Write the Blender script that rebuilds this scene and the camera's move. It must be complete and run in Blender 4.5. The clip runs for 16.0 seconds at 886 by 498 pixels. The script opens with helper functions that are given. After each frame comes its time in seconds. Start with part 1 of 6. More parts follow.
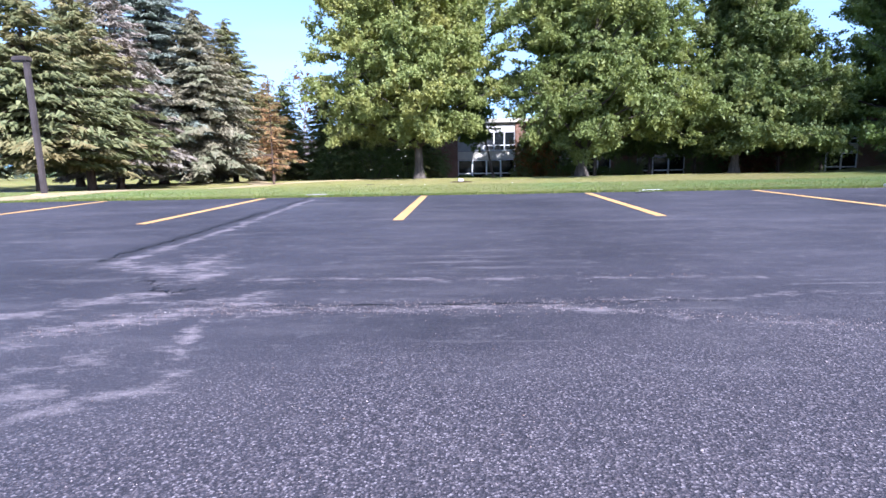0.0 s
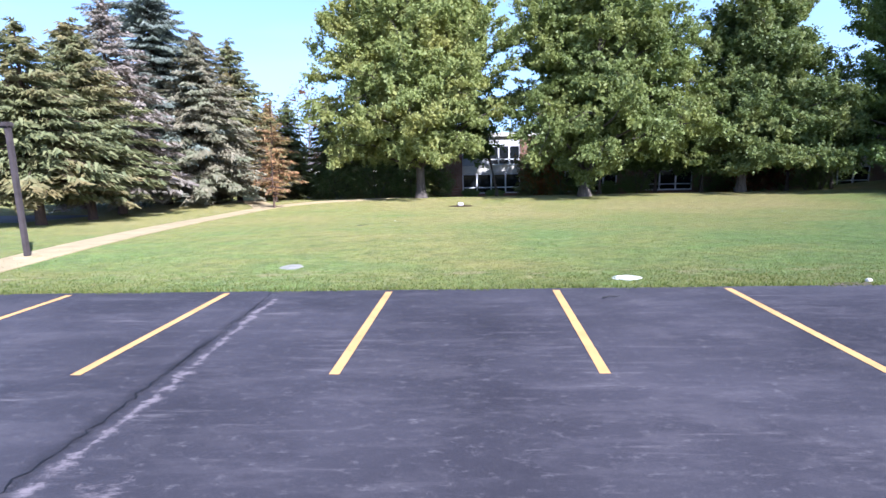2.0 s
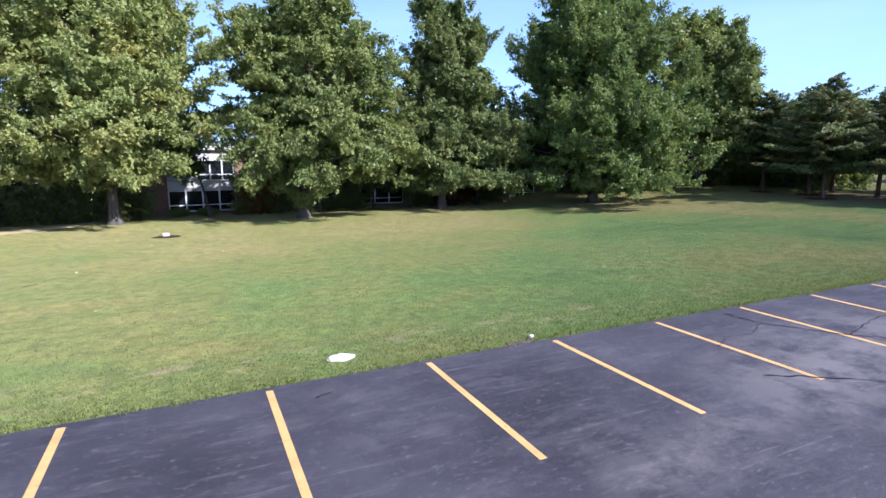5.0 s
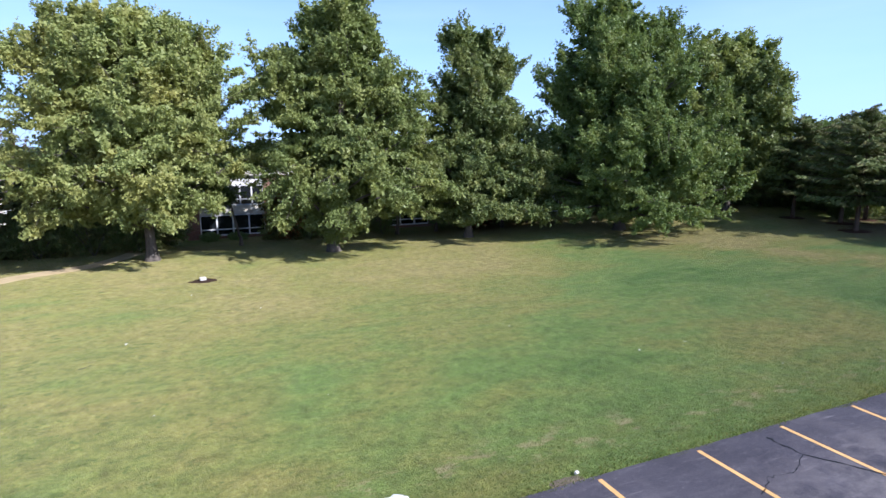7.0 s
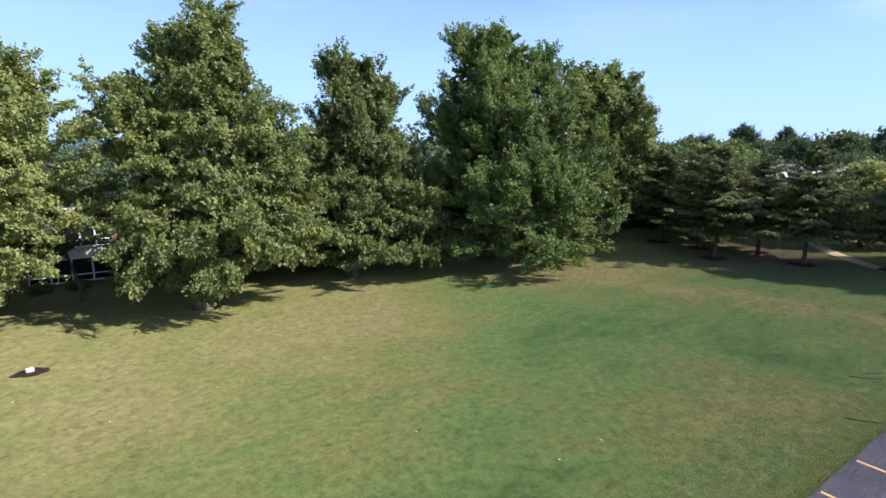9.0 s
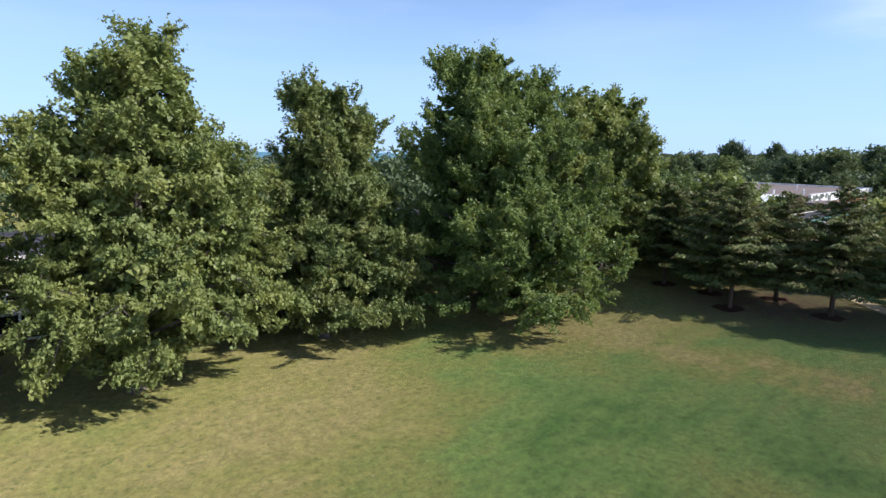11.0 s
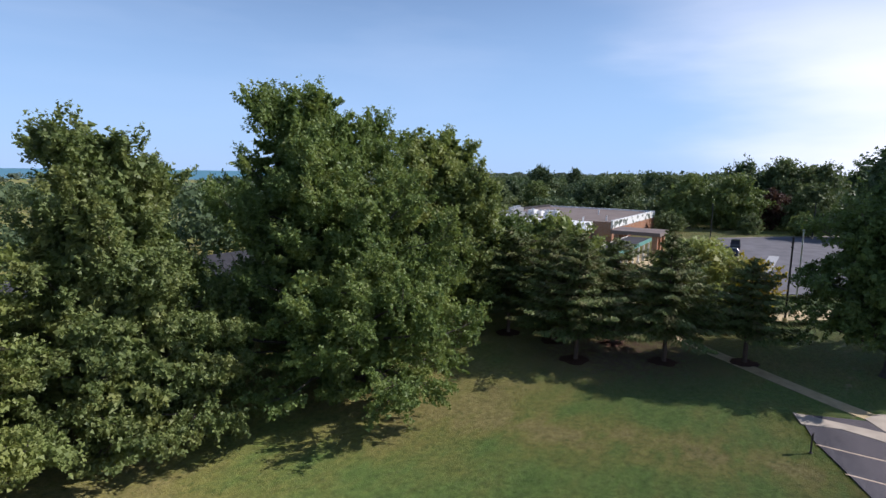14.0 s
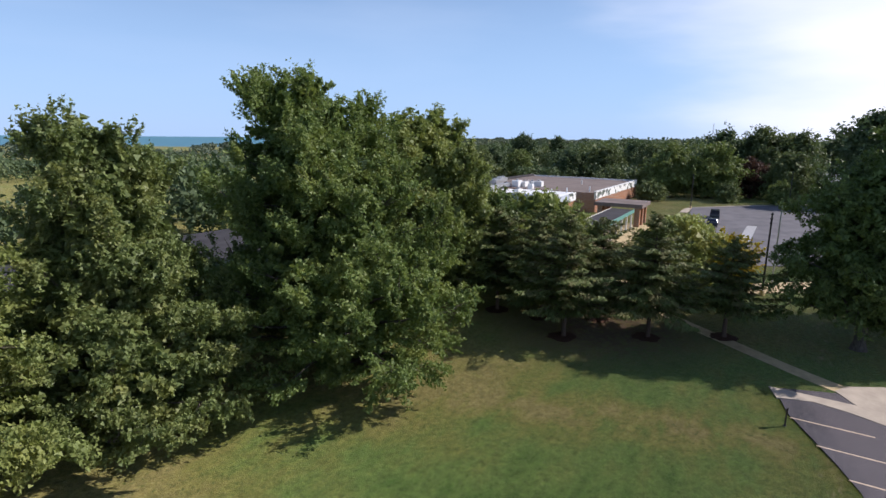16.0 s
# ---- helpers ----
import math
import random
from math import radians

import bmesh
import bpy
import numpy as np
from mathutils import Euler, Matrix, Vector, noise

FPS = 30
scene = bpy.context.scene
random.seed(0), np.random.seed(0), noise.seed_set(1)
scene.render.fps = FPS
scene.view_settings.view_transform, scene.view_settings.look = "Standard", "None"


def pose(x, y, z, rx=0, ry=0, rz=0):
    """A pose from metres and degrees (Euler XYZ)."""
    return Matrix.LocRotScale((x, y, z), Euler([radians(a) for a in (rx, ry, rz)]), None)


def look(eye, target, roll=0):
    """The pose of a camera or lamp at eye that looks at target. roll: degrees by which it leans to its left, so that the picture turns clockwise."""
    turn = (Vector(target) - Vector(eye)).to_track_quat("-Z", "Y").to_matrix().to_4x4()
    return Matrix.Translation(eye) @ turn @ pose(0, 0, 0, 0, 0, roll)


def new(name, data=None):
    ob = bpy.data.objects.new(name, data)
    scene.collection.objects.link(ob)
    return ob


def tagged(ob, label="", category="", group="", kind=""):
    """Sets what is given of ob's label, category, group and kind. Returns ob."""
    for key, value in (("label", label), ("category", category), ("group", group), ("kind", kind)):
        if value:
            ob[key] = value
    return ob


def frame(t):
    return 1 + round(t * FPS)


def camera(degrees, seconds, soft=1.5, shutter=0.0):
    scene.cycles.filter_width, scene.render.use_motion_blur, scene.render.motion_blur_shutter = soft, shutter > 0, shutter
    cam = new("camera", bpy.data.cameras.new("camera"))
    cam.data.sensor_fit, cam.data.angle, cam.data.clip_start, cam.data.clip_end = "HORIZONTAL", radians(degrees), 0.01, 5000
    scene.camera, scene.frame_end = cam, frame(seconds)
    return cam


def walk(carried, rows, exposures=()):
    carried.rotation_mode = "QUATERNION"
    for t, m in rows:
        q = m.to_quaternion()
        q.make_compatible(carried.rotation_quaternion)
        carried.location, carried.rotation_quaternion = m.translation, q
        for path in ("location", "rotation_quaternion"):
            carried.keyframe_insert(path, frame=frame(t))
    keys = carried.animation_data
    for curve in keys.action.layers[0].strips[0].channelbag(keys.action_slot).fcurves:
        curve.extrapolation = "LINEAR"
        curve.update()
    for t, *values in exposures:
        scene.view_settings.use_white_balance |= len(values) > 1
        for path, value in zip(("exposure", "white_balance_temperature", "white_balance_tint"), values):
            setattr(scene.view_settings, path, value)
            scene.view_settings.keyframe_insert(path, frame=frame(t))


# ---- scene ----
cam = camera(77.4, 16.0)
PATH = [
    (0, (1.249, 3.282, 0.684), (1.196, 5.253, 0.347), -1.1),
    (0.5, (1.426, 3.467, 0.944), (1.373, 5.437, 0.605), -1.4),
    (1, (1.653, 3.603, 1.232), (1.591, 5.572, 0.889), -1.4),
    (1.5, (1.919, 3.638, 1.67), (1.837, 5.606, 1.323), -1.5),
    (2, (2.047, 3.762, 2.248), (1.95, 5.73, 1.906), -1.3),
    (2.5, (2.178, 3.919, 2.74), (2.07, 5.888, 2.404), -1.2),
    (3, (2.336, 3.929, 3.007), (2.452, 5.896, 2.662), -1.0),
    (3.5, (2.463, 4.013, 3.243), (2.893, 5.934, 2.889), -0.7),
    (4, (2.558, 4.065, 3.347), (3.291, 5.891, 2.988), -0.3),
    (4.2, (2.561, 4.057, 3.332), (3.409, 5.834, 2.981), -0.1),
    (6.3, (1.975, 4.094, 5.686), (2.781, 5.888, 5.323), 0.2),
    (6.5, (1.941, 4.173, 6.058), (2.737, 5.97, 5.685), 0.2),
    (7, (1.904, 4.501, 6.772), (2.684, 6.303, 6.395), 0.1),
    (7.5, (1.894, 4.963, 7.519), (2.657, 6.772, 7.136), 0.0),
    (8, (1.972, 5.69, 8.285), (2.804, 7.466, 7.895), 0.2),
    (8.5, (2.218, 6.599, 9.037), (3.234, 8.277, 8.648), 0.5),
    (9, (2.63, 7.647, 9.801), (3.794, 9.226, 9.412), 0.7),
    (9.2, (2.885, 8.116, 10.145), (4.088, 9.665, 9.751), 0.8),
    (11.3, (6.967, 13.095, 11.885), (8.178, 14.65, 11.548), 0.8),
    (11.5, (7.423, 13.536, 11.933), (8.658, 15.076, 11.61), 0.7),
    (12, (8.427, 14.848, 12.456), (9.817, 16.251, 12.14), 1.0),
    (12.5, (9.261, 16.284, 12.91), (10.784, 17.547, 12.619), 1.4),
    (13, (9.853, 16.886, 13.331), (11.439, 18.071, 13.044), 1.4),
    (13.5, (9.974, 17.216, 13.735), (11.594, 18.351, 13.442), 1.3),
    (14, (9.94, 17.35, 14.245), (11.58, 18.46, 13.963), 1.1),
    (14.5, (9.722, 17.466, 14.844), (11.394, 18.526, 14.562), 1.0),
    (15, (9.499, 17.493, 15.249), (11.182, 18.523, 14.92), 1.0),
    (15.5, (9.267, 17.621, 15.394), (10.933, 18.652, 14.991), 1.0),
    (16, (9.111, 17.733, 15.559), (10.771, 18.775, 15.157), 0.9),
]
EXPOSURE = [(0, 1.16, 5380, 22), (1, 1.16, 5360, 22), (2, 1.06, 5340, 22), (3, 0.87, 5360, 22), (4, 0.82, 5400, 22), (7, 0.62, 5550, 20), (9, 0.47, 5760, 19), (11.5, 0.32, 6000, 18), (13, 0.11, 6020, 18), (14.5, 0.01, 6000, 18), (16, 0.06, 6200, 19)]
walk(cam, [(t, look(eye, target, roll)) for t, eye, target, roll in PATH], EXPOSURE)



# ---- world, sun, exposure ----
SUN_AZ, SUN_EL = 141.5, 38.5          # degrees clockwise from +y; degrees above the ground
world = bpy.data.worlds.new("sky")
scene.world = world
world.use_nodes = True
wn, wl = world.node_tree.nodes, world.node_tree.links
sky = wn.new("ShaderNodeTexSky")
sky.sky_type = "NISHITA"
sky.sun_disc = False
sky.sun_elevation = radians(SUN_EL)
sky.sun_rotation = radians(SUN_AZ)
sky.altitude = 200
sky.air_density, sky.dust_density, sky.ozone_density = 1.0, 0.15, 2.2
# thin high cloud, streaked, over the whole sky
wtc = wn.new("ShaderNodeTexCoord")
wmap = wn.new("ShaderNodeMapping")
wmap.inputs["Scale"].default_value = (1.0, 1.6, 7.0)
wnoise = wn.new("ShaderNodeTexNoise")
wnoise.inputs["Scale"].default_value = 1.3
wnoise.inputs["Detail"].default_value = 5
wramp = wn.new("ShaderNodeValToRGB")
wramp.color_ramp.elements[0].position, wramp.color_ramp.elements[0].color = 0.47, (0, 0, 0, 1)
wramp.color_ramp.elements[1].position, wramp.color_ramp.elements[1].color = 0.80, (0.28, 0.28, 0.28, 1)
wmix = wn.new("ShaderNodeMix")
wmix.data_type = "RGBA"
wmix.inputs["B"].default_value = (8.5, 9.0, 9.6, 1)
wl.new(wtc.outputs["Generated"], wmap.inputs["Vector"])
wl.new(wmap.outputs["Vector"], wnoise.inputs["Vector"])
wl.new(wnoise.outputs["Fac"], wramp.inputs["Fac"])
wl.new(wramp.outputs["Color"], wmix.inputs["Factor"])
wl.new(sky.outputs["Color"], wmix.inputs["A"])
wsep = wn.new("ShaderNodeSeparateXYZ")
wl.new(wtc.outputs["Generated"], wsep.inputs[0])
whaze = wn.new("ShaderNodeMapRange")
whaze.interpolation_type = "SMOOTHERSTEP"
whaze.inputs["From Min"].default_value, whaze.inputs["From Max"].default_value = 0.52, -0.08
whaze.inputs["To Min"].default_value, whaze.inputs["To Max"].default_value = 0.0, 0.85
wl.new(wsep.outputs["Z"], whaze.inputs["Value"])
wair = wn.new("ShaderNodeMix")
wair.data_type = "RGBA"
wair.inputs["B"].default_value = (4.0, 6.4, 9.7, 1)
wl.new(whaze.outputs["Result"], wair.inputs["Factor"])
wl.new(wmix.outputs["Result"], wair.inputs["A"])
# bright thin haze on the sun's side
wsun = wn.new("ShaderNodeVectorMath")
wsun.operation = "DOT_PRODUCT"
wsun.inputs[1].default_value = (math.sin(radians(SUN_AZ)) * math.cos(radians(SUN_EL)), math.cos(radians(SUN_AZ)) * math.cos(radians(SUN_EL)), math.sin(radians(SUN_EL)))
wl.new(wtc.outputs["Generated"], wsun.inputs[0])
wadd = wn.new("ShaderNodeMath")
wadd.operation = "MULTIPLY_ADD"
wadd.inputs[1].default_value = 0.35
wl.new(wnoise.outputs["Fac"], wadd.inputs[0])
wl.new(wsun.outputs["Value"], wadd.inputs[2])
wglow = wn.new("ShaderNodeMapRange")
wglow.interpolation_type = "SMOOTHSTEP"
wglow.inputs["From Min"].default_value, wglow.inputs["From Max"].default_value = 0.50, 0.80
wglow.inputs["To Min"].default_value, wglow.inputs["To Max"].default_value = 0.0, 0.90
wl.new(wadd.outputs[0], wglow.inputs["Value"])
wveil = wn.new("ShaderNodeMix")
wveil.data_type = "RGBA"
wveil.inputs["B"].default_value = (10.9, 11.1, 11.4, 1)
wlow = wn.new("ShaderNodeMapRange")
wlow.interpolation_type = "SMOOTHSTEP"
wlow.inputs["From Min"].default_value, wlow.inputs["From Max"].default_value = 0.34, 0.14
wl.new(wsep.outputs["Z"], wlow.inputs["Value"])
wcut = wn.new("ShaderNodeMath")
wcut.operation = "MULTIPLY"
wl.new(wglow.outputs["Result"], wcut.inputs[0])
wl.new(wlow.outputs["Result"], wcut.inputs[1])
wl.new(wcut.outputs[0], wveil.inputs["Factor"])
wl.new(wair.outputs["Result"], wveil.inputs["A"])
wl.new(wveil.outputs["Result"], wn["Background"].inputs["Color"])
wn["Background"].inputs["Strength"].default_value = 0.100
sun_data = bpy.data.lights.new("sun", "SUN")
sun_data.energy, sun_data.angle, sun_data.color = 5.4, radians(0.55), (1.0, 0.94, 0.84)
sun_ob = new("sun", sun_data)
_sd = Vector((math.sin(radians(SUN_AZ)) * math.cos(radians(SUN_EL)), math.cos(radians(SUN_AZ)) * math.cos(radians(SUN_EL)), math.sin(radians(SUN_EL))))
sun_ob.matrix_world = look(_sd * 100, (0, 0, 0))


# ---- materials ----
def mat(name, rough=0.8, spec=0.3, metal=0.0):
    m = bpy.data.materials.new(name)
    m.use_nodes = True
    b = m.node_tree.nodes["Principled BSDF"]
    b.inputs["Roughness"].default_value = rough
    b.inputs["Specular IOR Level"].default_value = spec
    b.inputs["Metallic"].default_value = metal
    return m, m.node_tree.nodes, m.node_tree.links, b


def tex_noise(n, l, scale, detail=4, rough=0.6, stretch=None, coord="Object"):
    tc = n.new("ShaderNodeTexCoord")
    t = n.new("ShaderNodeTexNoise")
    t.inputs["Scale"].default_value, t.inputs["Detail"].default_value, t.inputs["Roughness"].default_value = scale, detail, rough
    if stretch:
        mp = n.new("ShaderNodeMapping")
        mp.inputs["Scale"].default_value = stretch
        l.new(tc.outputs[coord], mp.inputs["Vector"])
        l.new(mp.outputs["Vector"], t.inputs["Vector"])
    else:
        l.new(tc.outputs[coord], t.inputs["Vector"])
    return t.outputs["Fac"]


def ramp(n, l, fac, stops):
    r = n.new("ShaderNodeValToRGB")
    e = r.color_ramp.elements
    while len(e) < len(stops):
        e.new(0.5)
    for el, (p, c) in zip(e, stops):
        el.position = p
        el.color = (*c, 1) if len(c) == 3 else c
    l.new(fac, r.inputs["Fac"])
    return r.outputs["Color"]


def grey(v):
    return (v, v, v)


def blend(n, l, fac, a, b, mode="MIX"):
    m = n.new("ShaderNodeMix")
    m.data_type, m.blend_type = "RGBA", mode
    for key, v in (("Factor", fac), ("A", a), ("B", b)):
        if isinstance(v, (int, float)):
            m.inputs[key].default_value = v
        elif isinstance(v, tuple):
            m.inputs[key].default_value = (*v, 1)
        else:
            l.new(v, m.inputs[key])
    return m.outputs["Result"]


def calc(n, l, op, a, b=0.0, clamp=False):
    m = n.new("ShaderNodeMath")
    m.operation, m.use_clamp = op, clamp
    for i, v in enumerate((a, b)):
        if isinstance(v, (int, float)):
            m.inputs[i].default_value = v
        else:
            l.new(v, m.inputs[i])
    return m.outputs[0]


def bump(n, l, b, height, strength=0.4, dist=0.02):
    k = n.new("ShaderNodeBump")
    k.inputs["Strength"].default_value, k.inputs["Distance"].default_value = strength, dist
    l.new(height, k.inputs["Height"])
    l.new(k.outputs["Normal"], b.inputs["Normal"])


def plain(name, colour, rough=0.7, spec=0.3, metal=0.0, vary=0.25, scale=3.0, bumpy=0.1):
    m, n, l, b = mat(name, rough, spec, metal)
    f = tex_noise(n, l, scale, 5)
    dark = tuple(c * (1 - vary) for c in colour)
    light = tuple(min(1, c * (1 + vary * 0.6)) for c in colour)
    l.new(ramp(n, l, f, [(0.3, dark), (0.7, light)]), b.inputs["Base Color"])
    if bumpy:
        bump(n, l, b, tex_noise(n, l, scale * 12, 3), bumpy, 0.02)
    return m


def leaf_mat(name, cols, patch=None, patch_scale=0.35, trans=0.35, rough=0.55):
    """Leaves: hue varies leaf by leaf and in larger patches; light passes through."""
    m = bpy.data.materials.new(name)
    m.use_nodes = True
    n, l = m.node_tree.nodes, m.node_tree.links
    b = n["Principled BSDF"]
    b.inputs["Roughness"].default_value = rough
    b.inputs["Specular IOR Level"].default_value = 0.25
    geo = n.new("ShaderNodeNewGeometry")
    c = ramp(n, l, geo.outputs["Random Per Island"], [(i / max(1, len(cols) - 1), k) for i, k in enumerate(cols)])
    if patch:
        f = ramp(n, l, tex_noise(n, l, patch_scale, 3), [(0.48, grey(0)), (0.66, grey(1))])
        c = blend(n, l, f, c, patch)
    l.new(c, b.inputs["Base Color"])
    t = n.new("ShaderNodeBsdfTranslucent")
    l.new(blend(n, l, 1.0, c, (1.45, 1.45, 1.0), "MULTIPLY"), t.inputs["Color"])
    mix = n.new("ShaderNodeMixShader")
    mix.inputs[0].default_value = trans
    l.new(b.outputs[0], mix.inputs[1])
    l.new(t.outputs[0], mix.inputs[2])
    l.new(mix.outputs[0], n["Material Output"].inputs["Surface"])
    return m


def lawn_material():
    m, n, l, b = mat("lawn", 0.9, 0.12)
    b.inputs["Diffuse Roughness"].default_value = 1.0
    b.inputs["Sheen Weight"].default_value, b.inputs["Sheen Roughness"].default_value = 0.11, 0.22
    b.inputs["Sheen Tint"].default_value = (0.95, 0.93, 0.75, 1)
    tc = n.new("ShaderNodeTexCoord")
    sep = n.new("ShaderNodeSeparateXYZ")
    l.new(tc.outputs["Object"], sep.inputs[0])
    big = tex_noise(n, l, 0.09, 3, 0.55)
    mid = tex_noise(n, l, 0.5, 4, 0.6, (0.7, 1.5, 1))
    fine = tex_noise(n, l, 9.0, 4, 0.7)
    tiny = tex_noise(n, l, 45.0, 3, 0.7)
    # drier towards the trees, greener beside the asphalt
    rng = n.new("ShaderNodeMapRange")
    rng.inputs["From Min"].default_value, rng.inputs["From Max"].default_value = 12, 44
    rng.inputs["To Min"].default_value, rng.inputs["To Max"].default_value = -0.08, 0.11
    l.new(sep.outputs["Y"], rng.inputs["Value"])
    dry = calc(n, l, "ADD", calc(n, l, "ADD", calc(n, l, "SUBTRACT", calc(n, l, "MULTIPLY", big, 0.70), 0.09), calc(n, l, "MULTIPLY", mid, 0.48)), rng.outputs["Result"])
    X, Y = sep.outputs["X"], sep.outputs["Y"]

    def spot(cx, cy, r, gain):
        a = calc(n, l, "DIVIDE", calc(n, l, "SUBTRACT", X, cx), r)
        e = calc(n, l, "DIVIDE", calc(n, l, "SUBTRACT", Y, cy), r)
        d = calc(n, l, "SQRT", calc(n, l, "ADD", calc(n, l, "MULTIPLY", a, a), calc(n, l, "MULTIPLY", e, e)))
        return calc(n, l, "MULTIPLY", calc(n, l, "SUBTRACT", 1.0, d, True), gain)

    # a dry strip that curves in front of the pines; lush ground on both sides of it
    off = calc(n, l, "ABSOLUTE", calc(n, l, "SUBTRACT", calc(n, l, "ADD", X, calc(n, l, "MULTIPLY", Y, 0.21)), 44.6))
    strip_dry = calc(n, l, "MULTIPLY", calc(n, l, "SUBTRACT", 1.0, calc(n, l, "DIVIDE", off, 2.9), True), ramp(n, l, mid, [(0.34, grey(0.03)), (0.58, grey(0.27))]))
    dry = calc(n, l, "ADD", dry, strip_dry)
    for cx, cy, r, gain in ((29.5, 27.5, 12.5, -0.23), (47, 22, 8, -0.14), (18, 24, 10, -0.10), (35, 20, 10, -0.06), (-4, 31, 15, 0.07), (21, 38, 9, 0.12), (9, 36, 10, 0.10), (12.4, 30.8, 2.2, 0.10), (34, 37, 5, 0.10), (41, 33, 4, 0.06)):
        dry = calc(n, l, "ADD", dry, spot(cx, cy, r, gain))
    base = ramp(n, l, dry, [(0.20, (0.064, 0.130, 0.024)), (0.36, (0.124, 0.184, 0.042)), (0.47, (0.158, 0.180, 0.043)), (0.58, (0.200, 0.192, 0.052)), (0.72, (0.240, 0.206, 0.072))])
    bare = ramp(n, l, tex_noise(n, l, 1.1, 5, 0.65), [(0.67, grey(0)), (0.78, grey(0.38))])
    c = blend(n, l, bare, base, (0.22, 0.175, 0.09))
    clump = tex_noise(n, l, 2.6, 5, 0.7)
    c = blend(n, l, 0.8, c, ramp(n, l, clump, [(0.3, grey(0.56)), (0.62, grey(1.25))]), "MULTIPLY")
    c = blend(n, l, 0.75, c, ramp(n, l, fine, [(0.25, grey(0.55)), (0.75, grey(1.35))]), "MULTIPLY")
    c = blend(n, l, 0.7, c, ramp(n, l, tiny, [(0.25, grey(0.5)), (0.75, grey(1.4))]), "MULTIPLY")
    clover = ramp(n, l, tex_noise(n, l, 3.2, 8, 0.75), [(0.54, grey(0)), (0.64, grey(0.72))])
    c = blend(n, l, clover, c, (0.045, 0.078, 0.014))
    straw = ramp(n, l, tex_noise(n, l, 1.9, 9, 0.78, (1.0, 1.3, 1)), [(0.62, grey(0)), (0.74, grey(0.28))])
    c = blend(n, l, straw, c, (0.25, 0.21, 0.10))
    needles = calc(n, l, "MULTIPLY", spot(54.5, 30.0, 11.0, 2.0), ramp(n, l, clump, [(0.36, grey(0)), (0.56, grey(0.8))]), True)
    c = blend(n, l, needles, c, (0.105, 0.066, 0.038))
    edge = calc(n, l, "SUBTRACT", 1.0, calc(n, l, "ABSOLUTE", calc(n, l, "SUBTRACT", Y, 14.3)), True)
    thin = ramp(n, l, tex_noise(n, l, 1.3, 7, 0.7, (0.8, 1.4, 1)), [(0.54, grey(0)), (0.62, grey(0.75))])
    c = blend(n, l, calc(n, l, "MULTIPLY", edge, thin), c, (0.30, 0.24, 0.13))
    l.new(c, b.inputs["Base Color"])
    bump(n, l, b, calc(n, l, "ADD", fine, tiny), 0.8, 0.05)
    return m


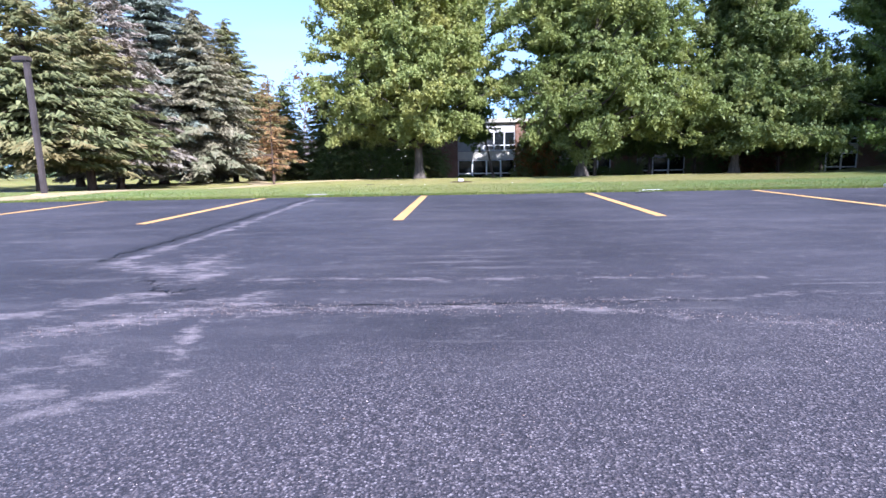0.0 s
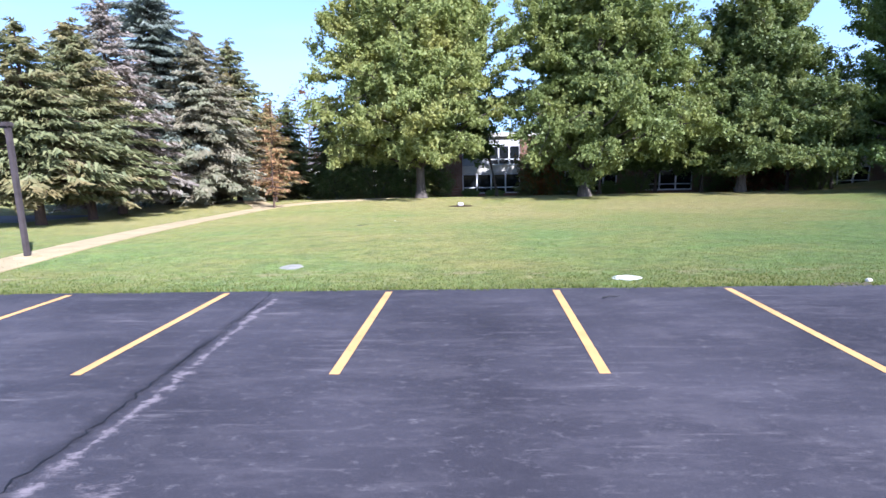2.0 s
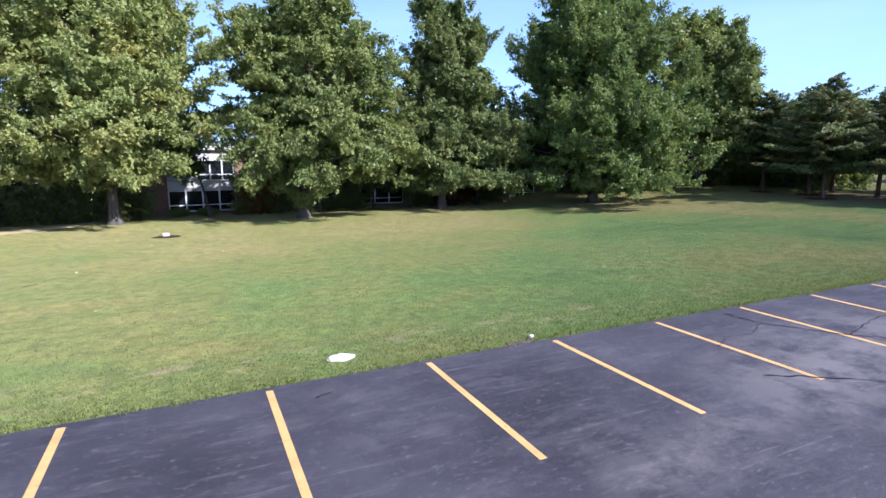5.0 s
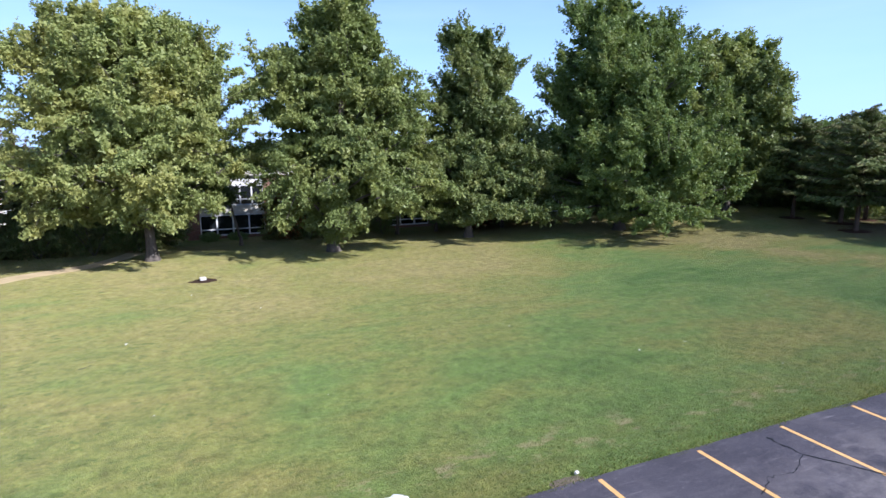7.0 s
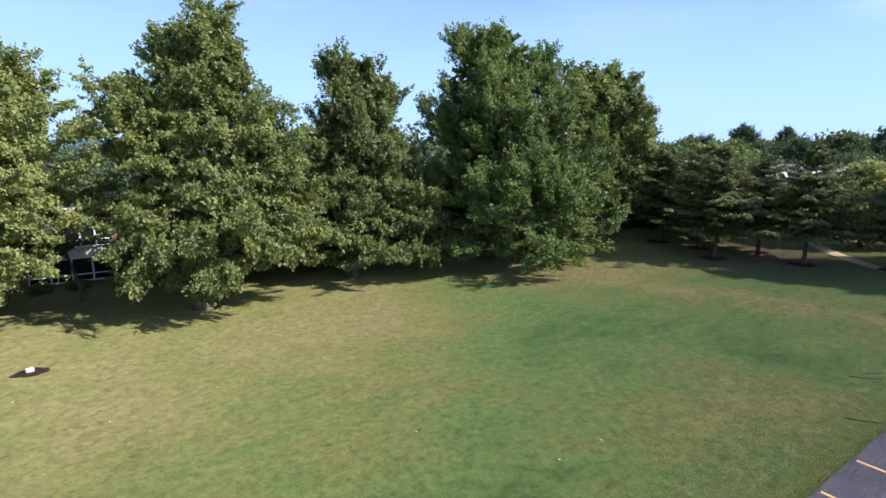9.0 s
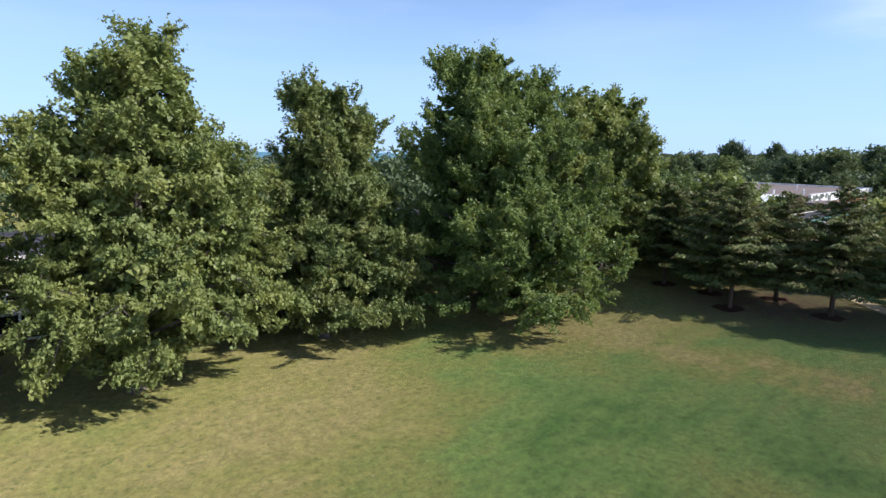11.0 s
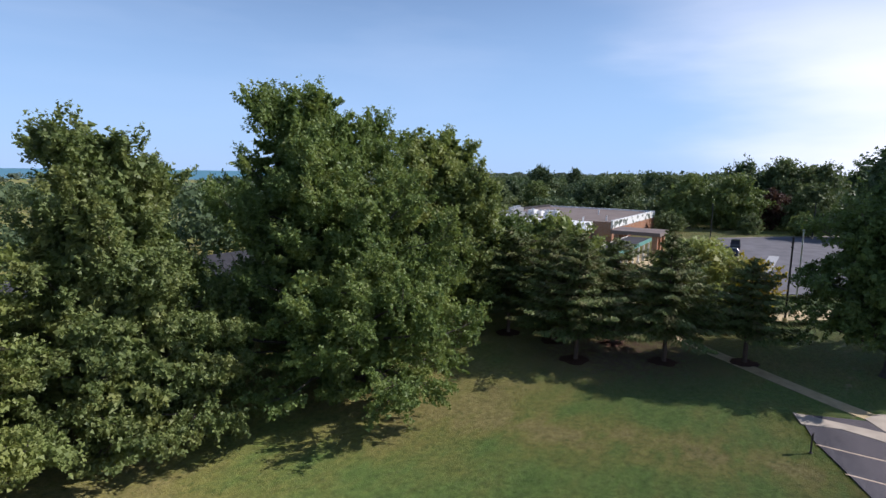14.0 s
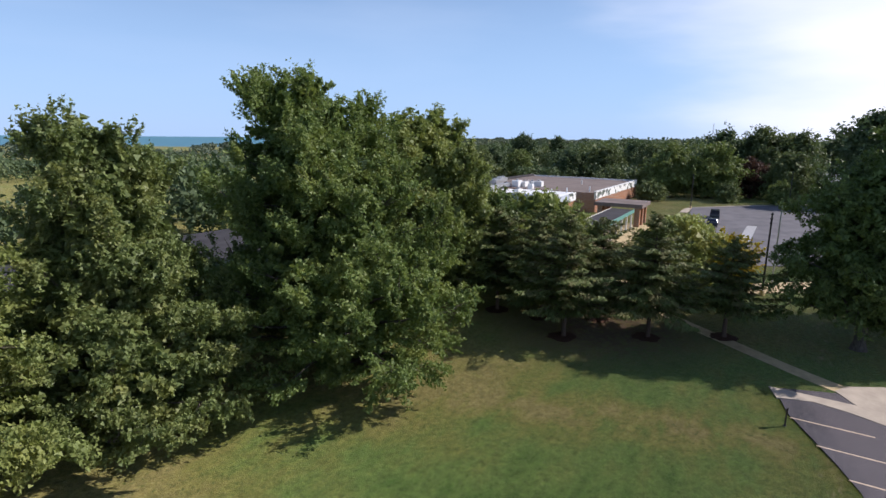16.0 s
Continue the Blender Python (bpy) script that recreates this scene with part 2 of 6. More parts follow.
def asphalt_material(worn=True):
    m, n, l, b = mat("sealed_asphalt", 0.62, 0.35)
    tc = n.new("ShaderNodeTexCoord")
    sep = n.new("ShaderNodeSeparateXYZ")
    l.new(tc.outputs["Object"], sep.inputs[0])
    X, Y = sep.outputs["X"], sep.outputs["Y"]
    wob = tex_noise(n, l, 0.7, 4)
    # sealcoat, darker where thick
    seal = ramp(n, l, tex_noise(n, l, 0.35, 5, 0.6), [(0.35, (0.030, 0.028, 0.036)), (0.7, (0.073, 0.068, 0.081))])
    # dusty scuffs along the driving lanes
    scuff = ramp(n, l, tex_noise(n, l, 1.3, 9, 0.74, (0.5, 1.8, 1)), [(0.50, grey(0)), (0.74, grey(0.42))])
    c = blend(n, l, scuff, seal, (0.19, 0.172, 0.182))
    fleck = ramp(n, l, tex_noise(n, l, 7.0, 12, 0.82, (0.8, 1.5, 1)), [(0.545, grey(0)), (0.64, grey(0.66))])
    c = blend(n, l, fleck, c, (0.20, 0.185, 0.19))
    streak = ramp(n, l, tex_noise(n, l, 1.1, 7, 0.72, (0.45, 6.0, 1)), [(0.57, grey(0)), (0.67, grey(0.75))])
    c = blend(n, l, calc(n, l, "MULTIPLY", streak, ramp(n, l, tex_noise(n, l, 0.8, 3), [(0.45, grey(0)), (0.6, grey(1))])), c, (0.21, 0.19, 0.195))
    smudge = ramp(n, l, tex_noise(n, l, 0.6, 6, 0.7), [(0.54, grey(0)), (0.72, grey(0.42))])
    c = blend(n, l, smudge, c, (0.15, 0.135, 0.14))
    if worn:
        warp = tex_noise(n, l, 3.0, 5, 0.65)
        Xw = calc(n, l, "ADD", X, calc(n, l, "MULTIPLY", calc(n, l, "SUBTRACT", warp, 0.5), 0.30))
        Yw = calc(n, l, "ADD", Y, calc(n, l, "MULTIPLY", calc(n, l, "SUBTRACT", wob, 0.5), 0.22))

        def along(ax, ay, bx, by, width, gain):
            """Strength near the line from a to b, falling to nothing at the width given."""
            dx, dy = bx - ax, by - ay
            px, py = calc(n, l, "SUBTRACT", Xw, ax), calc(n, l, "SUBTRACT", Yw, ay)
            t = calc(n, l, "DIVIDE", calc(n, l, "ADD", calc(n, l, "MULTIPLY", px, dx), calc(n, l, "MULTIPLY", py, dy)), dx * dx + dy * dy, True)
            ex, ey = calc(n, l, "SUBTRACT", px, calc(n, l, "MULTIPLY", t, dx)), calc(n, l, "SUBTRACT", py, calc(n, l, "MULTIPLY", t, dy))
            d = calc(n, l, "SQRT", calc(n, l, "ADD", calc(n, l, "MULTIPLY", ex, ex), calc(n, l, "MULTIPLY", ey, ey)))
            return calc(n, l, "MULTIPLY", calc(n, l, "SUBTRACT", 1.0, calc(n, l, "DIVIDE", d, width), True), gain)

        # where the coat has worn through: a seam across, one along the bays, and frayed patches where they meet
        w = 0.0
        for line in ((0.1, 5.66, 1.9, 5.68, 0.14, 0.50), (1.9, 5.64, 2.9, 5.34, 0.13, 0.46), (2.9, 5.34, 5.5, 5.45, 0.15, 0.42), (1.9, 5.80, 4.5, 5.95, 0.12, 0.45), (0.0, 6.32, 2.9, 6.27, 0.10, 0.55), (-0.5, 7.05, -0.25, 6.3, 0.36, 0.62), (-1.0, 6.9, -0.5, 6.6, 0.34, 0.62), (0.25, 5.85, -0.7, 5.25, 0.32, 0.62), (0.14, 5.6, 0.33, 4.85, 0.11, 0.62), (0.33, 4.85, 0.0, 4.62, 0.14, 0.62), (-0.02, 5.08, -0.4, 4.9, 0.20, 0.64), (-0.05, 4.78, -0.5, 4.6, 0.24, 0.64), (-0.3, 6.0, -0.9, 5.6, 0.32, 0.58), (-1.10, 12.2, -1.02, 9.4, 0.12, 0.72), (-0.98, 9.2, -1.05, 7.0, 0.15, 0.72)):
            w = calc(n, l, "MAXIMUM", w, along(*line))
        ragged = calc(n, l, "MULTIPLY", calc(n, l, "SUBTRACT", tex_noise(n, l, 4.5, 12, 0.80, (0.7, 1.6, 1)), 0.5), 3.0)
        bare_w = ramp(n, l, calc(n, l, "ADD", w, calc(n, l, "MULTIPLY", ragged, ramp(n, l, w, [(0.02, grey(0)), (0.2, grey(1))]))), [(0.40, grey(0)), (0.85, grey(1))])
        c = blend(n, l, calc(n, l, "MULTIPLY", bare_w, 0.85), c, (0.33, 0.285, 0.29))
        reach = calc(n, l, "SUBTRACT", 1.0, calc(n, l, "DIVIDE", calc(n, l, "ABSOLUTE", calc(n, l, "SUBTRACT", Y, 9.4)), 3.4), True)
        stain = along(-1.22, 12.4, -1.22, 6.6, 0.13, 1.1)
        stain = calc(n, l, "MULTIPLY", stain, calc(n, l, "MULTIPLY", calc(n, l, "MULTIPLY", reach, 2.0, True), ramp(n, l, wob, [(0.35, grey(0.3)), (0.6, grey(1))])), True)
        c = blend(n, l, stain, c, (0.016, 0.015, 0.018))
        # pale dust round the tarred cracks further along the bays
        dust = calc(n, l, "MAXIMUM", along(11.5, 9.2, 15.5, 10.2, 2.2, 0.9), along(7.0, 8.3, 11.0, 9.0, 0.7, 0.6))
        dust = calc(n, l, "MULTIPLY", dust, ramp(n, l, tex_noise(n, l, 1.1, 8, 0.7), [(0.40, grey(0)), (0.56, grey(1.0))]))
        c = blend(n, l, dust, c, (0.20, 0.18, 0.175))
        # bare aggregate where the coat ends
        edge = calc(n, l, "ADD", Y, calc(n, l, "MULTIPLY", calc(n, l, "SUBTRACT", tex_noise(n, l, 1.6, 9, 0.75), 0.5), 2.4))
        edge = calc(n, l, "SUBTRACT", edge, calc(n, l, "MULTIPLY", calc(n, l, "SUBTRACT", X, 1.0), 0.22))
        zone = n.new("ShaderNodeMapRange")
        zone.inputs["From Min"].default_value, zone.inputs["From Max"].default_value = 5.5, 4.5
        zone.inputs["To Min"].default_value, zone.inputs["To Max"].default_value = 0.12, 0.85
        l.new(edge, zone.inputs["Value"])
        vor = n.new("ShaderNodeTexVoronoi")
        vor.inputs["Scale"].default_value = 175
        l.new(tc.outputs["Object"], vor.inputs["Vector"])
        pick = n.new("ShaderNodeSeparateColor")
        l.new(vor.outputs["Color"], pick.inputs[0])
        stones = ramp(n, l, pick.outputs[0], [(0.0, (0.042, 0.038, 0.045)), (0.45, (0.080, 0.072, 0.086)), (0.70, (0.135, 0.113, 0.126)), (0.86, (0.19, 0.162, 0.173)), (1.0, (0.37, 0.324, 0.345))])
        gaps = ramp(n, l, vor.outputs["Distance"], [(0.25, grey(1.0)), (0.75, grey(0.55))])
        stones = blend(n, l, 1.0, stones, gaps, "MULTIPLY")
        c = blend(n, l, calc(n, l, "MAXIMUM", zone.outputs["Result"], calc(n, l, "MULTIPLY", w, 0.35)), c, stones)
        bump(n, l, b, vor.outputs["Distance"], 0.45, 0.006)
    else:
        bump(n, l, b, tex_noise(n, l, 60, 3), 0.4, 0.01)
    l.new(c, b.inputs["Base Color"])
    return m


def paint_material(name, colour):
    m, n, l, b = mat(name, 0.6, 0.3)
    chip = ramp(n, l, tex_noise(n, l, 9.0, 8, 0.75), [(0.60, grey(0)), (0.68, grey(0.85))])
    tone = ramp(n, l, tex_noise(n, l, 2.0, 4), [(0.3, tuple(c * 0.75 for c in colour)), (0.7, colour)])
    l.new(blend(n, l, chip, tone, (0.07, 0.065, 0.06)), b.inputs["Base Color"])
    bump(n, l, b, tex_noise(n, l, 60, 3), 0.3, 0.004)
    return m


def brick_material(first, second):
    m, n, l, b = mat("brick", 0.85, 0.2)
    t = n.new("ShaderNodeTexBrick")
    tc = n.new("ShaderNodeTexCoord")
    mp = n.new("ShaderNodeMapping")
    mp.inputs["Rotation"].default_value = (radians(90), 0, 0)
    l.new(tc.outputs["Object"], mp.inputs["Vector"])
    l.new(mp.outputs["Vector"], t.inputs["Vector"])
    t.inputs["Scale"].default_value = 1.0
    t.inputs["Brick Width"].default_value, t.inputs["Row Height"].default_value, t.inputs["Mortar Size"].default_value = 0.21, 0.075, 0.008
    t.inputs["Color1"].default_value, t.inputs["Color2"].default_value = (*first, 1), (*second, 1)
    t.inputs["Mortar"].default_value = (0.34, 0.28, 0.23, 1)
    stain = ramp(n, l, tex_noise(n, l, 0.6, 5), [(0.3, grey(0.75)), (0.7, grey(1.1))])
    l.new(blend(n, l, 0.8, t.outputs["Color"], stain, "MULTIPLY"), b.inputs["Base Color"])
    bump(n, l, b, t.outputs["Fac"], -0.3, 0.01)
    return m


def mural_material():
    m, n, l, b = mat("painted_parapet", 0.6, 0.3)
    f = tex_noise(n, l, 0.42, 3, 0.5, (1.0, 1.0, 1.6))
    g = tex_noise(n, l, 1.1, 2, 0.5)
    shape = ramp(n, l, f, [(0.54, grey(0)), (0.555, grey(1))])
    ink = ramp(n, l, g, [(0.4, (0.05, 0.06, 0.05)), (0.5, (0.16, 0.19, 0.15)), (0.6, (0.06, 0.07, 0.09))])
    l.new(blend(n, l, shape, (0.76, 0.76, 0.74), ink), b.inputs["Base Color"])
    return m


def bark_material(name, a, b_):
    m, n, l, b = mat(name, 0.9, 0.15)
    f = tex_noise(n, l, 2.5, 8, 0.7, (4, 4, 0.7))
    l.new(ramp(n, l, f, [(0.3, a), (0.7, b_)]), b.inputs["Base Color"])
    bump(n, l, b, f, 0.9, 0.05)
    return m


def glass_material():
    m, n, l, b = mat("window_glass", 0.06, 0.6)
    b.inputs["Base Color"].default_value = (0.012, 0.015, 0.018, 1)
    return m


LAWN = lawn_material()
ASPHALT = asphalt_material()
ASPHALT_FAR = plain("weathered_asphalt", (0.15, 0.145, 0.155), 0.8, 0.2, vary=0.3, scale=0.3)
YELLOW = paint_material("yellow_paint", (0.78, 0.455, 0.165))
FADED = paint_material("faded_paint", (0.66, 0.52, 0.38))
FADED_WHITE = paint_material("faded_white_paint", (0.42, 0.42, 0.42))
CONCRETE = plain("concrete", (0.50, 0.395, 0.225), 0.85, 0.2, vary=0.22, scale=1.2, bumpy=0.2)
PAD_CONCRETE = plain("pale_concrete", (0.43, 0.37, 0.30), 0.85, 0.2, vary=0.2, scale=0.9, bumpy=0.2)
BRICK = brick_material((0.27, 0.135, 0.085), (0.19, 0.09, 0.058))
BRICK_SCHOOL = brick_material((0.38, 0.165, 0.08), (0.29, 0.12, 0.06))
MURAL = mural_material()
CREAM = plain("cream_trim", (0.72, 0.68, 0.58), 0.7, vary=0.12)
WHITE = plain("white_metal", (0.78, 0.78, 0.77), 0.45, vary=0.08)
PALEBLUE = plain("pale_blue_metal", (0.50, 0.56, 0.64), 0.5, vary=0.1)
PANEL = plain("grey_panel", (0.45, 0.46, 0.46), 0.6, vary=0.15)
ROOFING = plain("roof_membrane", (0.20, 0.165, 0.150), 0.9, 0.15, vary=0.25, scale=0.25)
ROOF_DARK = plain("dark_roofing", (0.055, 0.052, 0.055), 0.85, 0.2, vary=0.3, scale=0.5)
TEAL = plain("teal_fascia", (0.13, 0.30, 0.26), 0.5, vary=0.15)
GLASS = glass_material()
WOODPOLE = plain("brown_pole", (0.075, 0.062, 0.062), 0.7, vary=0.35, scale=4)
STEEL = plain("galvanised_steel", (0.42, 0.43, 0.44), 0.45, 0.5, 0.6, vary=0.15)
DARKMETAL = plain("dark_metal", (0.03, 0.03, 0.032), 0.5, 0.4, 0.3)
RUBBER = plain("tyre_rubber", (0.02, 0.02, 0.02), 0.9)
SOIL = plain("bare_soil", (0.17, 0.14, 0.10), 0.95, 0.1, vary=0.4, scale=12, bumpy=0.7)
MULCH_RED = plain("red_mulch", (0.095, 0.050, 0.034), 0.95, 0.1, vary=0.5, scale=14, bumpy=0.9)
MULCH = plain("mulch", (0.055, 0.034, 0.024), 0.95, 0.1, vary=0.5, scale=14, bumpy=0.9)
PALE_STONE = plain("pale_stone", (0.66, 0.63, 0.56), 0.8, vary=0.2, scale=6)
LIME = plain("white_chalk", (0.80, 0.80, 0.77), 0.9, 0.1, vary=0.2, scale=9, bumpy=0.5)
GREYLID = plain("grey_lid", (0.34, 0.33, 0.29), 0.85, 0.2, vary=0.35, scale=6, bumpy=0.4)
BARK = bark_material("grey_bark", (0.06, 0.05, 0.042), (0.19, 0.165, 0.14))
BARK_PALE = bark_material("pale_bark", (0.20, 0.17, 0.16), (0.36, 0.32, 0.31))
BARK_PINE = bark_material("pine_bark", (0.055, 0.04, 0.033), (0.17, 0.115, 0.085))
OAK_LIGHT = leaf_mat("light_leaves", [(0.204, 0.244, 0.081), (0.258, 0.300, 0.099), (0.306, 0.348, 0.117)], (0.355, 0.351, 0.113), 0.30, 0.30, 0.5)
OAK = leaf_mat("green_leaves", [(0.148, 0.186, 0.060), (0.192, 0.236, 0.078), (0.228, 0.280, 0.088)], (0.262, 0.288, 0.088), 0.3, 0.30, 0.5)
MAPLE = leaf_mat("grey_green_leaves", [(0.110, 0.146, 0.051), (0.150, 0.197, 0.066), (0.202, 0.248, 0.090)], (0.215, 0.237, 0.077), 0.4, 0.30, 0.50)
MAPLE_DARK = leaf_mat("deep_green_leaves", [(0.103, 0.151, 0.045), (0.144, 0.202, 0.061), (0.193, 0.256, 0.077)], (0.204, 0.245, 0.070), 0.4, 0.30, 0.50)
DARKLEAF = leaf_mat("dark_leaves", [(0.090, 0.130, 0.037), (0.118, 0.171, 0.050), (0.149, 0.206, 0.061)], None, 0.4, 0.2, 0.5)
YELLOWLEAF = leaf_mat("yellow_leaves", [(0.20, 0.20, 0.03), (0.30, 0.24, 0.03), (0.36, 0.25, 0.04)], None)
ORANGE_GREEN = leaf_mat("orange_green_leaves", [(0.11, 0.12, 0.035), (0.20, 0.12, 0.035), (0.26, 0.10, 0.035)], (0.09, 0.12, 0.035), 0.9, 0.2, 0.5)
RUSTLEAF = leaf_mat("rust_leaves", [(0.10, 0.055, 0.025), (0.15, 0.065, 0.03), (0.09, 0.09, 0.03)], None)
PINE = leaf_mat("pine_needles", [(0.119, 0.149, 0.048), (0.158, 0.193, 0.062), (0.202, 0.233, 0.076)], (0.222, 0.221, 0.076), 0.5, 0.12, 0.6)
PINE_DARK = leaf_mat("dark_needles", [(0.084, 0.118, 0.034), (0.119, 0.155, 0.046), (0.160, 0.190, 0.059)], (0.172, 0.159, 0.062), 0.8, 0.10, 0.6)
PINE_GREEN = leaf_mat("yellowish_needles", [(0.138, 0.160, 0.076), (0.189, 0.208, 0.095), (0.243, 0.250, 0.116)], (0.275, 0.218, 0.099), 0.35, 0.15)
BLUE_SPRUCE = leaf_mat("blue_needles", [(0.144, 0.172, 0.146), (0.213, 0.248, 0.212), (0.295, 0.328, 0.279)], (0.192, 0.225, 0.171), 0.5, 0.12)
BROWN_SPRUCE = leaf_mat("browning_needles", [(0.190, 0.184, 0.122), (0.262, 0.240, 0.160), (0.335, 0.298, 0.204)], (0.200, 0.214, 0.128), 0.45, 0.12)
DEAD_SPRUCE = leaf_mat("dead_needles", [(0.240, 0.208, 0.176), (0.312, 0.268, 0.228), (0.380, 0.326, 0.278)], (0.222, 0.222, 0.158), 0.5, 0.12)
ORANGE_NEEDLES = leaf_mat("orange_needles", [(0.283, 0.177, 0.079), (0.457, 0.239, 0.119), (0.261, 0.239, 0.099)], (0.196, 0.218, 0.079), 0.6, 0.15)
FAR_LIGHT = leaf_mat("far_light_leaves", [(0.116, 0.154, 0.046), (0.143, 0.187, 0.055), (0.171, 0.215, 0.064)], (0.187, 0.209, 0.077), 0.12, 0.2, 0.6)
FAR_DARK = leaf_mat("far_dark_leaves", [(0.065, 0.099, 0.046), (0.087, 0.125, 0.058), (0.109, 0.151, 0.067)], None, 0.1, 0.2, 0.6)
# haze of distance mixed into the leaf colour: bluer and duller
FAR_HAZED = leaf_mat("haze_tinted_leaves", [(0.080, 0.108, 0.074), (0.096, 0.125, 0.086), (0.112, 0.142, 0.098)], (0.13, 0.155, 0.10), 0.02, 0.2, 0.7)
MAROON = leaf_mat("maroon_leaves", [(0.055, 0.030, 0.026), (0.075, 0.040, 0.034), (0.095, 0.055, 0.040)], None)
FARLEAF = leaf_mat("far_leaves", [(0.089, 0.121, 0.048), (0.111, 0.146, 0.058), (0.133, 0.171, 0.069)], (0.212, 0.243, 0.099), 0.09, 0.200, 0.6)
BLADES = leaf_mat("grass_blades", [(0.085, 0.125, 0.026), (0.140, 0.175, 0.042), (0.230, 0.220, 0.075)], None, 0.4, 0.3)


# ---- building blocks ----
def smooth(a, b, v):
    u = np.clip((np.asarray(v, float) - a) / (b - a), 0, 1)
    return u * u * (3 - 2 * u)


def land(x, y):
    """Height of the ground: level by the asphalt, falling to the buildings and on to the lake."""
    x, y = np.asarray(x, float), np.asarray(y, float)
    z = -0.015 - (0.14 * smooth(12.75, 15.5, y) + 0.90 * smooth(15.5, 39, y)) * (1 - 0.75 * smooth(28, 52, x))
    z = z - 1.1 * smooth(44, 60, y) * (1 - smooth(30, 62, x))
    r = np.hypot(x, y)
    az = np.degrees(np.arctan2(x, y))
    side = (1 - smooth(42, 64, az)) * smooth(-80, -50, az)
    return z - side * (11 * smooth(90, 520, r) + 7 * smooth(1000, 1500, r))


def at_land(x, y):
    return float(land(x, y))


def mesh_of(name, verts, tris, mats):
    """A mesh from arrays of corners and triangles."""
    me = bpy.data.meshes.new(name)
    verts, tris = np.asarray(verts, np.float32), np.asarray(tris, np.int32)
    me.vertices.add(len(verts))
    me.vertices.foreach_set("co", verts.ravel())
    me.loops.add(tris.size)
    me.loops.foreach_set("vertex_index", tris.ravel())
    me.polygons.add(len(tris))
    k = tris.shape[1]
    me.polygons.foreach_set("loop_start", np.arange(0, tris.size, k, dtype=np.int32))
    me.materials.append(mats)
    me.update(calc_edges=True)
    return me


def finish(name, bm, material, smoothed=False):
    me = bpy.data.meshes.new(name)
    bmesh.ops.recalc_face_normals(bm, faces=bm.faces)
    bm.to_mesh(me)
    bm.free()
    me.materials.append(material)
    if smoothed:
        me.polygons.foreach_set("use_smooth", [True] * len(me.polygons))
    return me


def part(name, bm, material, parent=None, label="", smoothed=False):
    me = bm if isinstance(bm, bpy.types.Mesh) else finish(name, bm, material, smoothed)
    ob = new(name, me)
    if parent is not None:
        ob.parent = parent
    if label:
        tagged(ob, label)
    return ob


def thing(name, at, label, category, group="", kind="", turn=0.0):
    ob = new(name)
    ob.matrix_world = pose(*at, 0, 0, turn)
    ob.empty_display_size = 0.3
    return tagged(ob, label, category, group, kind)


def add_box(bm, x0, x1, y0, y1, z0, z1, bevel=0.0):
    r = bmesh.ops.create_cube(bm, size=1)
    bmesh.ops.transform(bm, matrix=Matrix.Translation(((x0 + x1) / 2, (y0 + y1) / 2, (z0 + z1) / 2)) @ Matrix.Diagonal((x1 - x0, y1 - y0, z1 - z0, 1)), verts=r["verts"])
    if bevel:
        edges = list({e for v in r["verts"] for e in v.link_edges})
        bmesh.ops.bevel(bm, geom=edges, offset=bevel, segments=2, affect="EDGES")


def box(*a, bevel=0.0):
    bm = bmesh.new()
    add_box(bm, *a, bevel=bevel)
    return bm


def add_rod(bm, a, b, r0, r1, sides=10):
    a, b = Vector(a), Vector(b)
    m = Matrix.Translation((a + b) / 2) @ (b - a).to_track_quat("Z", "Y").to_matrix().to_4x4()
    bmesh.ops.create_cone(bm, cap_ends=True, segments=sides, radius1=r0, radius2=r1, depth=(b - a).length, matrix=m)


def rod(a, b, r0, r1=None, sides=10):
    bm = bmesh.new()
    add_rod(bm, a, b, r0, r0 if r1 is None else r1, sides)
    return bm


def slab(points, z0, z1):
    """A flat slab with the outline given, from z0 up to z1."""
    bm = bmesh.new()
    vs = [bm.verts.new((x, y, z1)) for x, y in points]
    f = bm.faces.new(vs)
    bmesh.ops.extrude_face_region(bm, geom=[f])
    for v in vs:
        v.co.z = z0
    bmesh.ops.triangulate(bm, faces=[f for f in bm.faces if len(f.verts) > 4])
    return bm


def strip(points, width, lift=0.02, thick=0.12, step=1.0):
    """A walk of that width that follows the land along the points."""
    pts = [Vector((*p, 0)) for p in points]
    fine = []
    for i in range(len(pts) - 1):
        p0, p1, p2, p3 = pts[max(0, i - 1)], pts[i], pts[i + 1], pts[min(len(pts) - 1, i + 2)]
        k = max(2, int((p2 - p1).length / step))
        for j in range(k):
            t = j / k
            fine.append(0.5 * ((2 * p1) + (p2 - p0) * t + (2 * p0 - 5 * p1 + 4 * p2 - p3) * t * t + (3 * p1 - p0 - 3 * p2 + p3) * t ** 3))
    fine.append(pts[-1])
    bm = bmesh.new()
    rows = []
    for i, p in enumerate(fine):
        d = (fine[min(i + 1, len(fine) - 1)] - fine[max(i - 1, 0)]).normalized()
        side = Vector((-d.y, d.x, 0)) * width / 2
        row = []
        for q in (p + side, p - side):
            z = at_land(q.x, q.y) + lift
            row += [bm.verts.new((q.x, q.y, z)), bm.verts.new((q.x, q.y, z - thick))]
        rows.append(row)
    for a, b in zip(rows, rows[1:]):
        bm.faces.new((a[0], a[2], b[2], b[0]))
        bm.faces.new((a[0], b[0], b[1], a[1]))
        bm.faces.new((a[2], a[3], b[3], b[2]))
    return bm


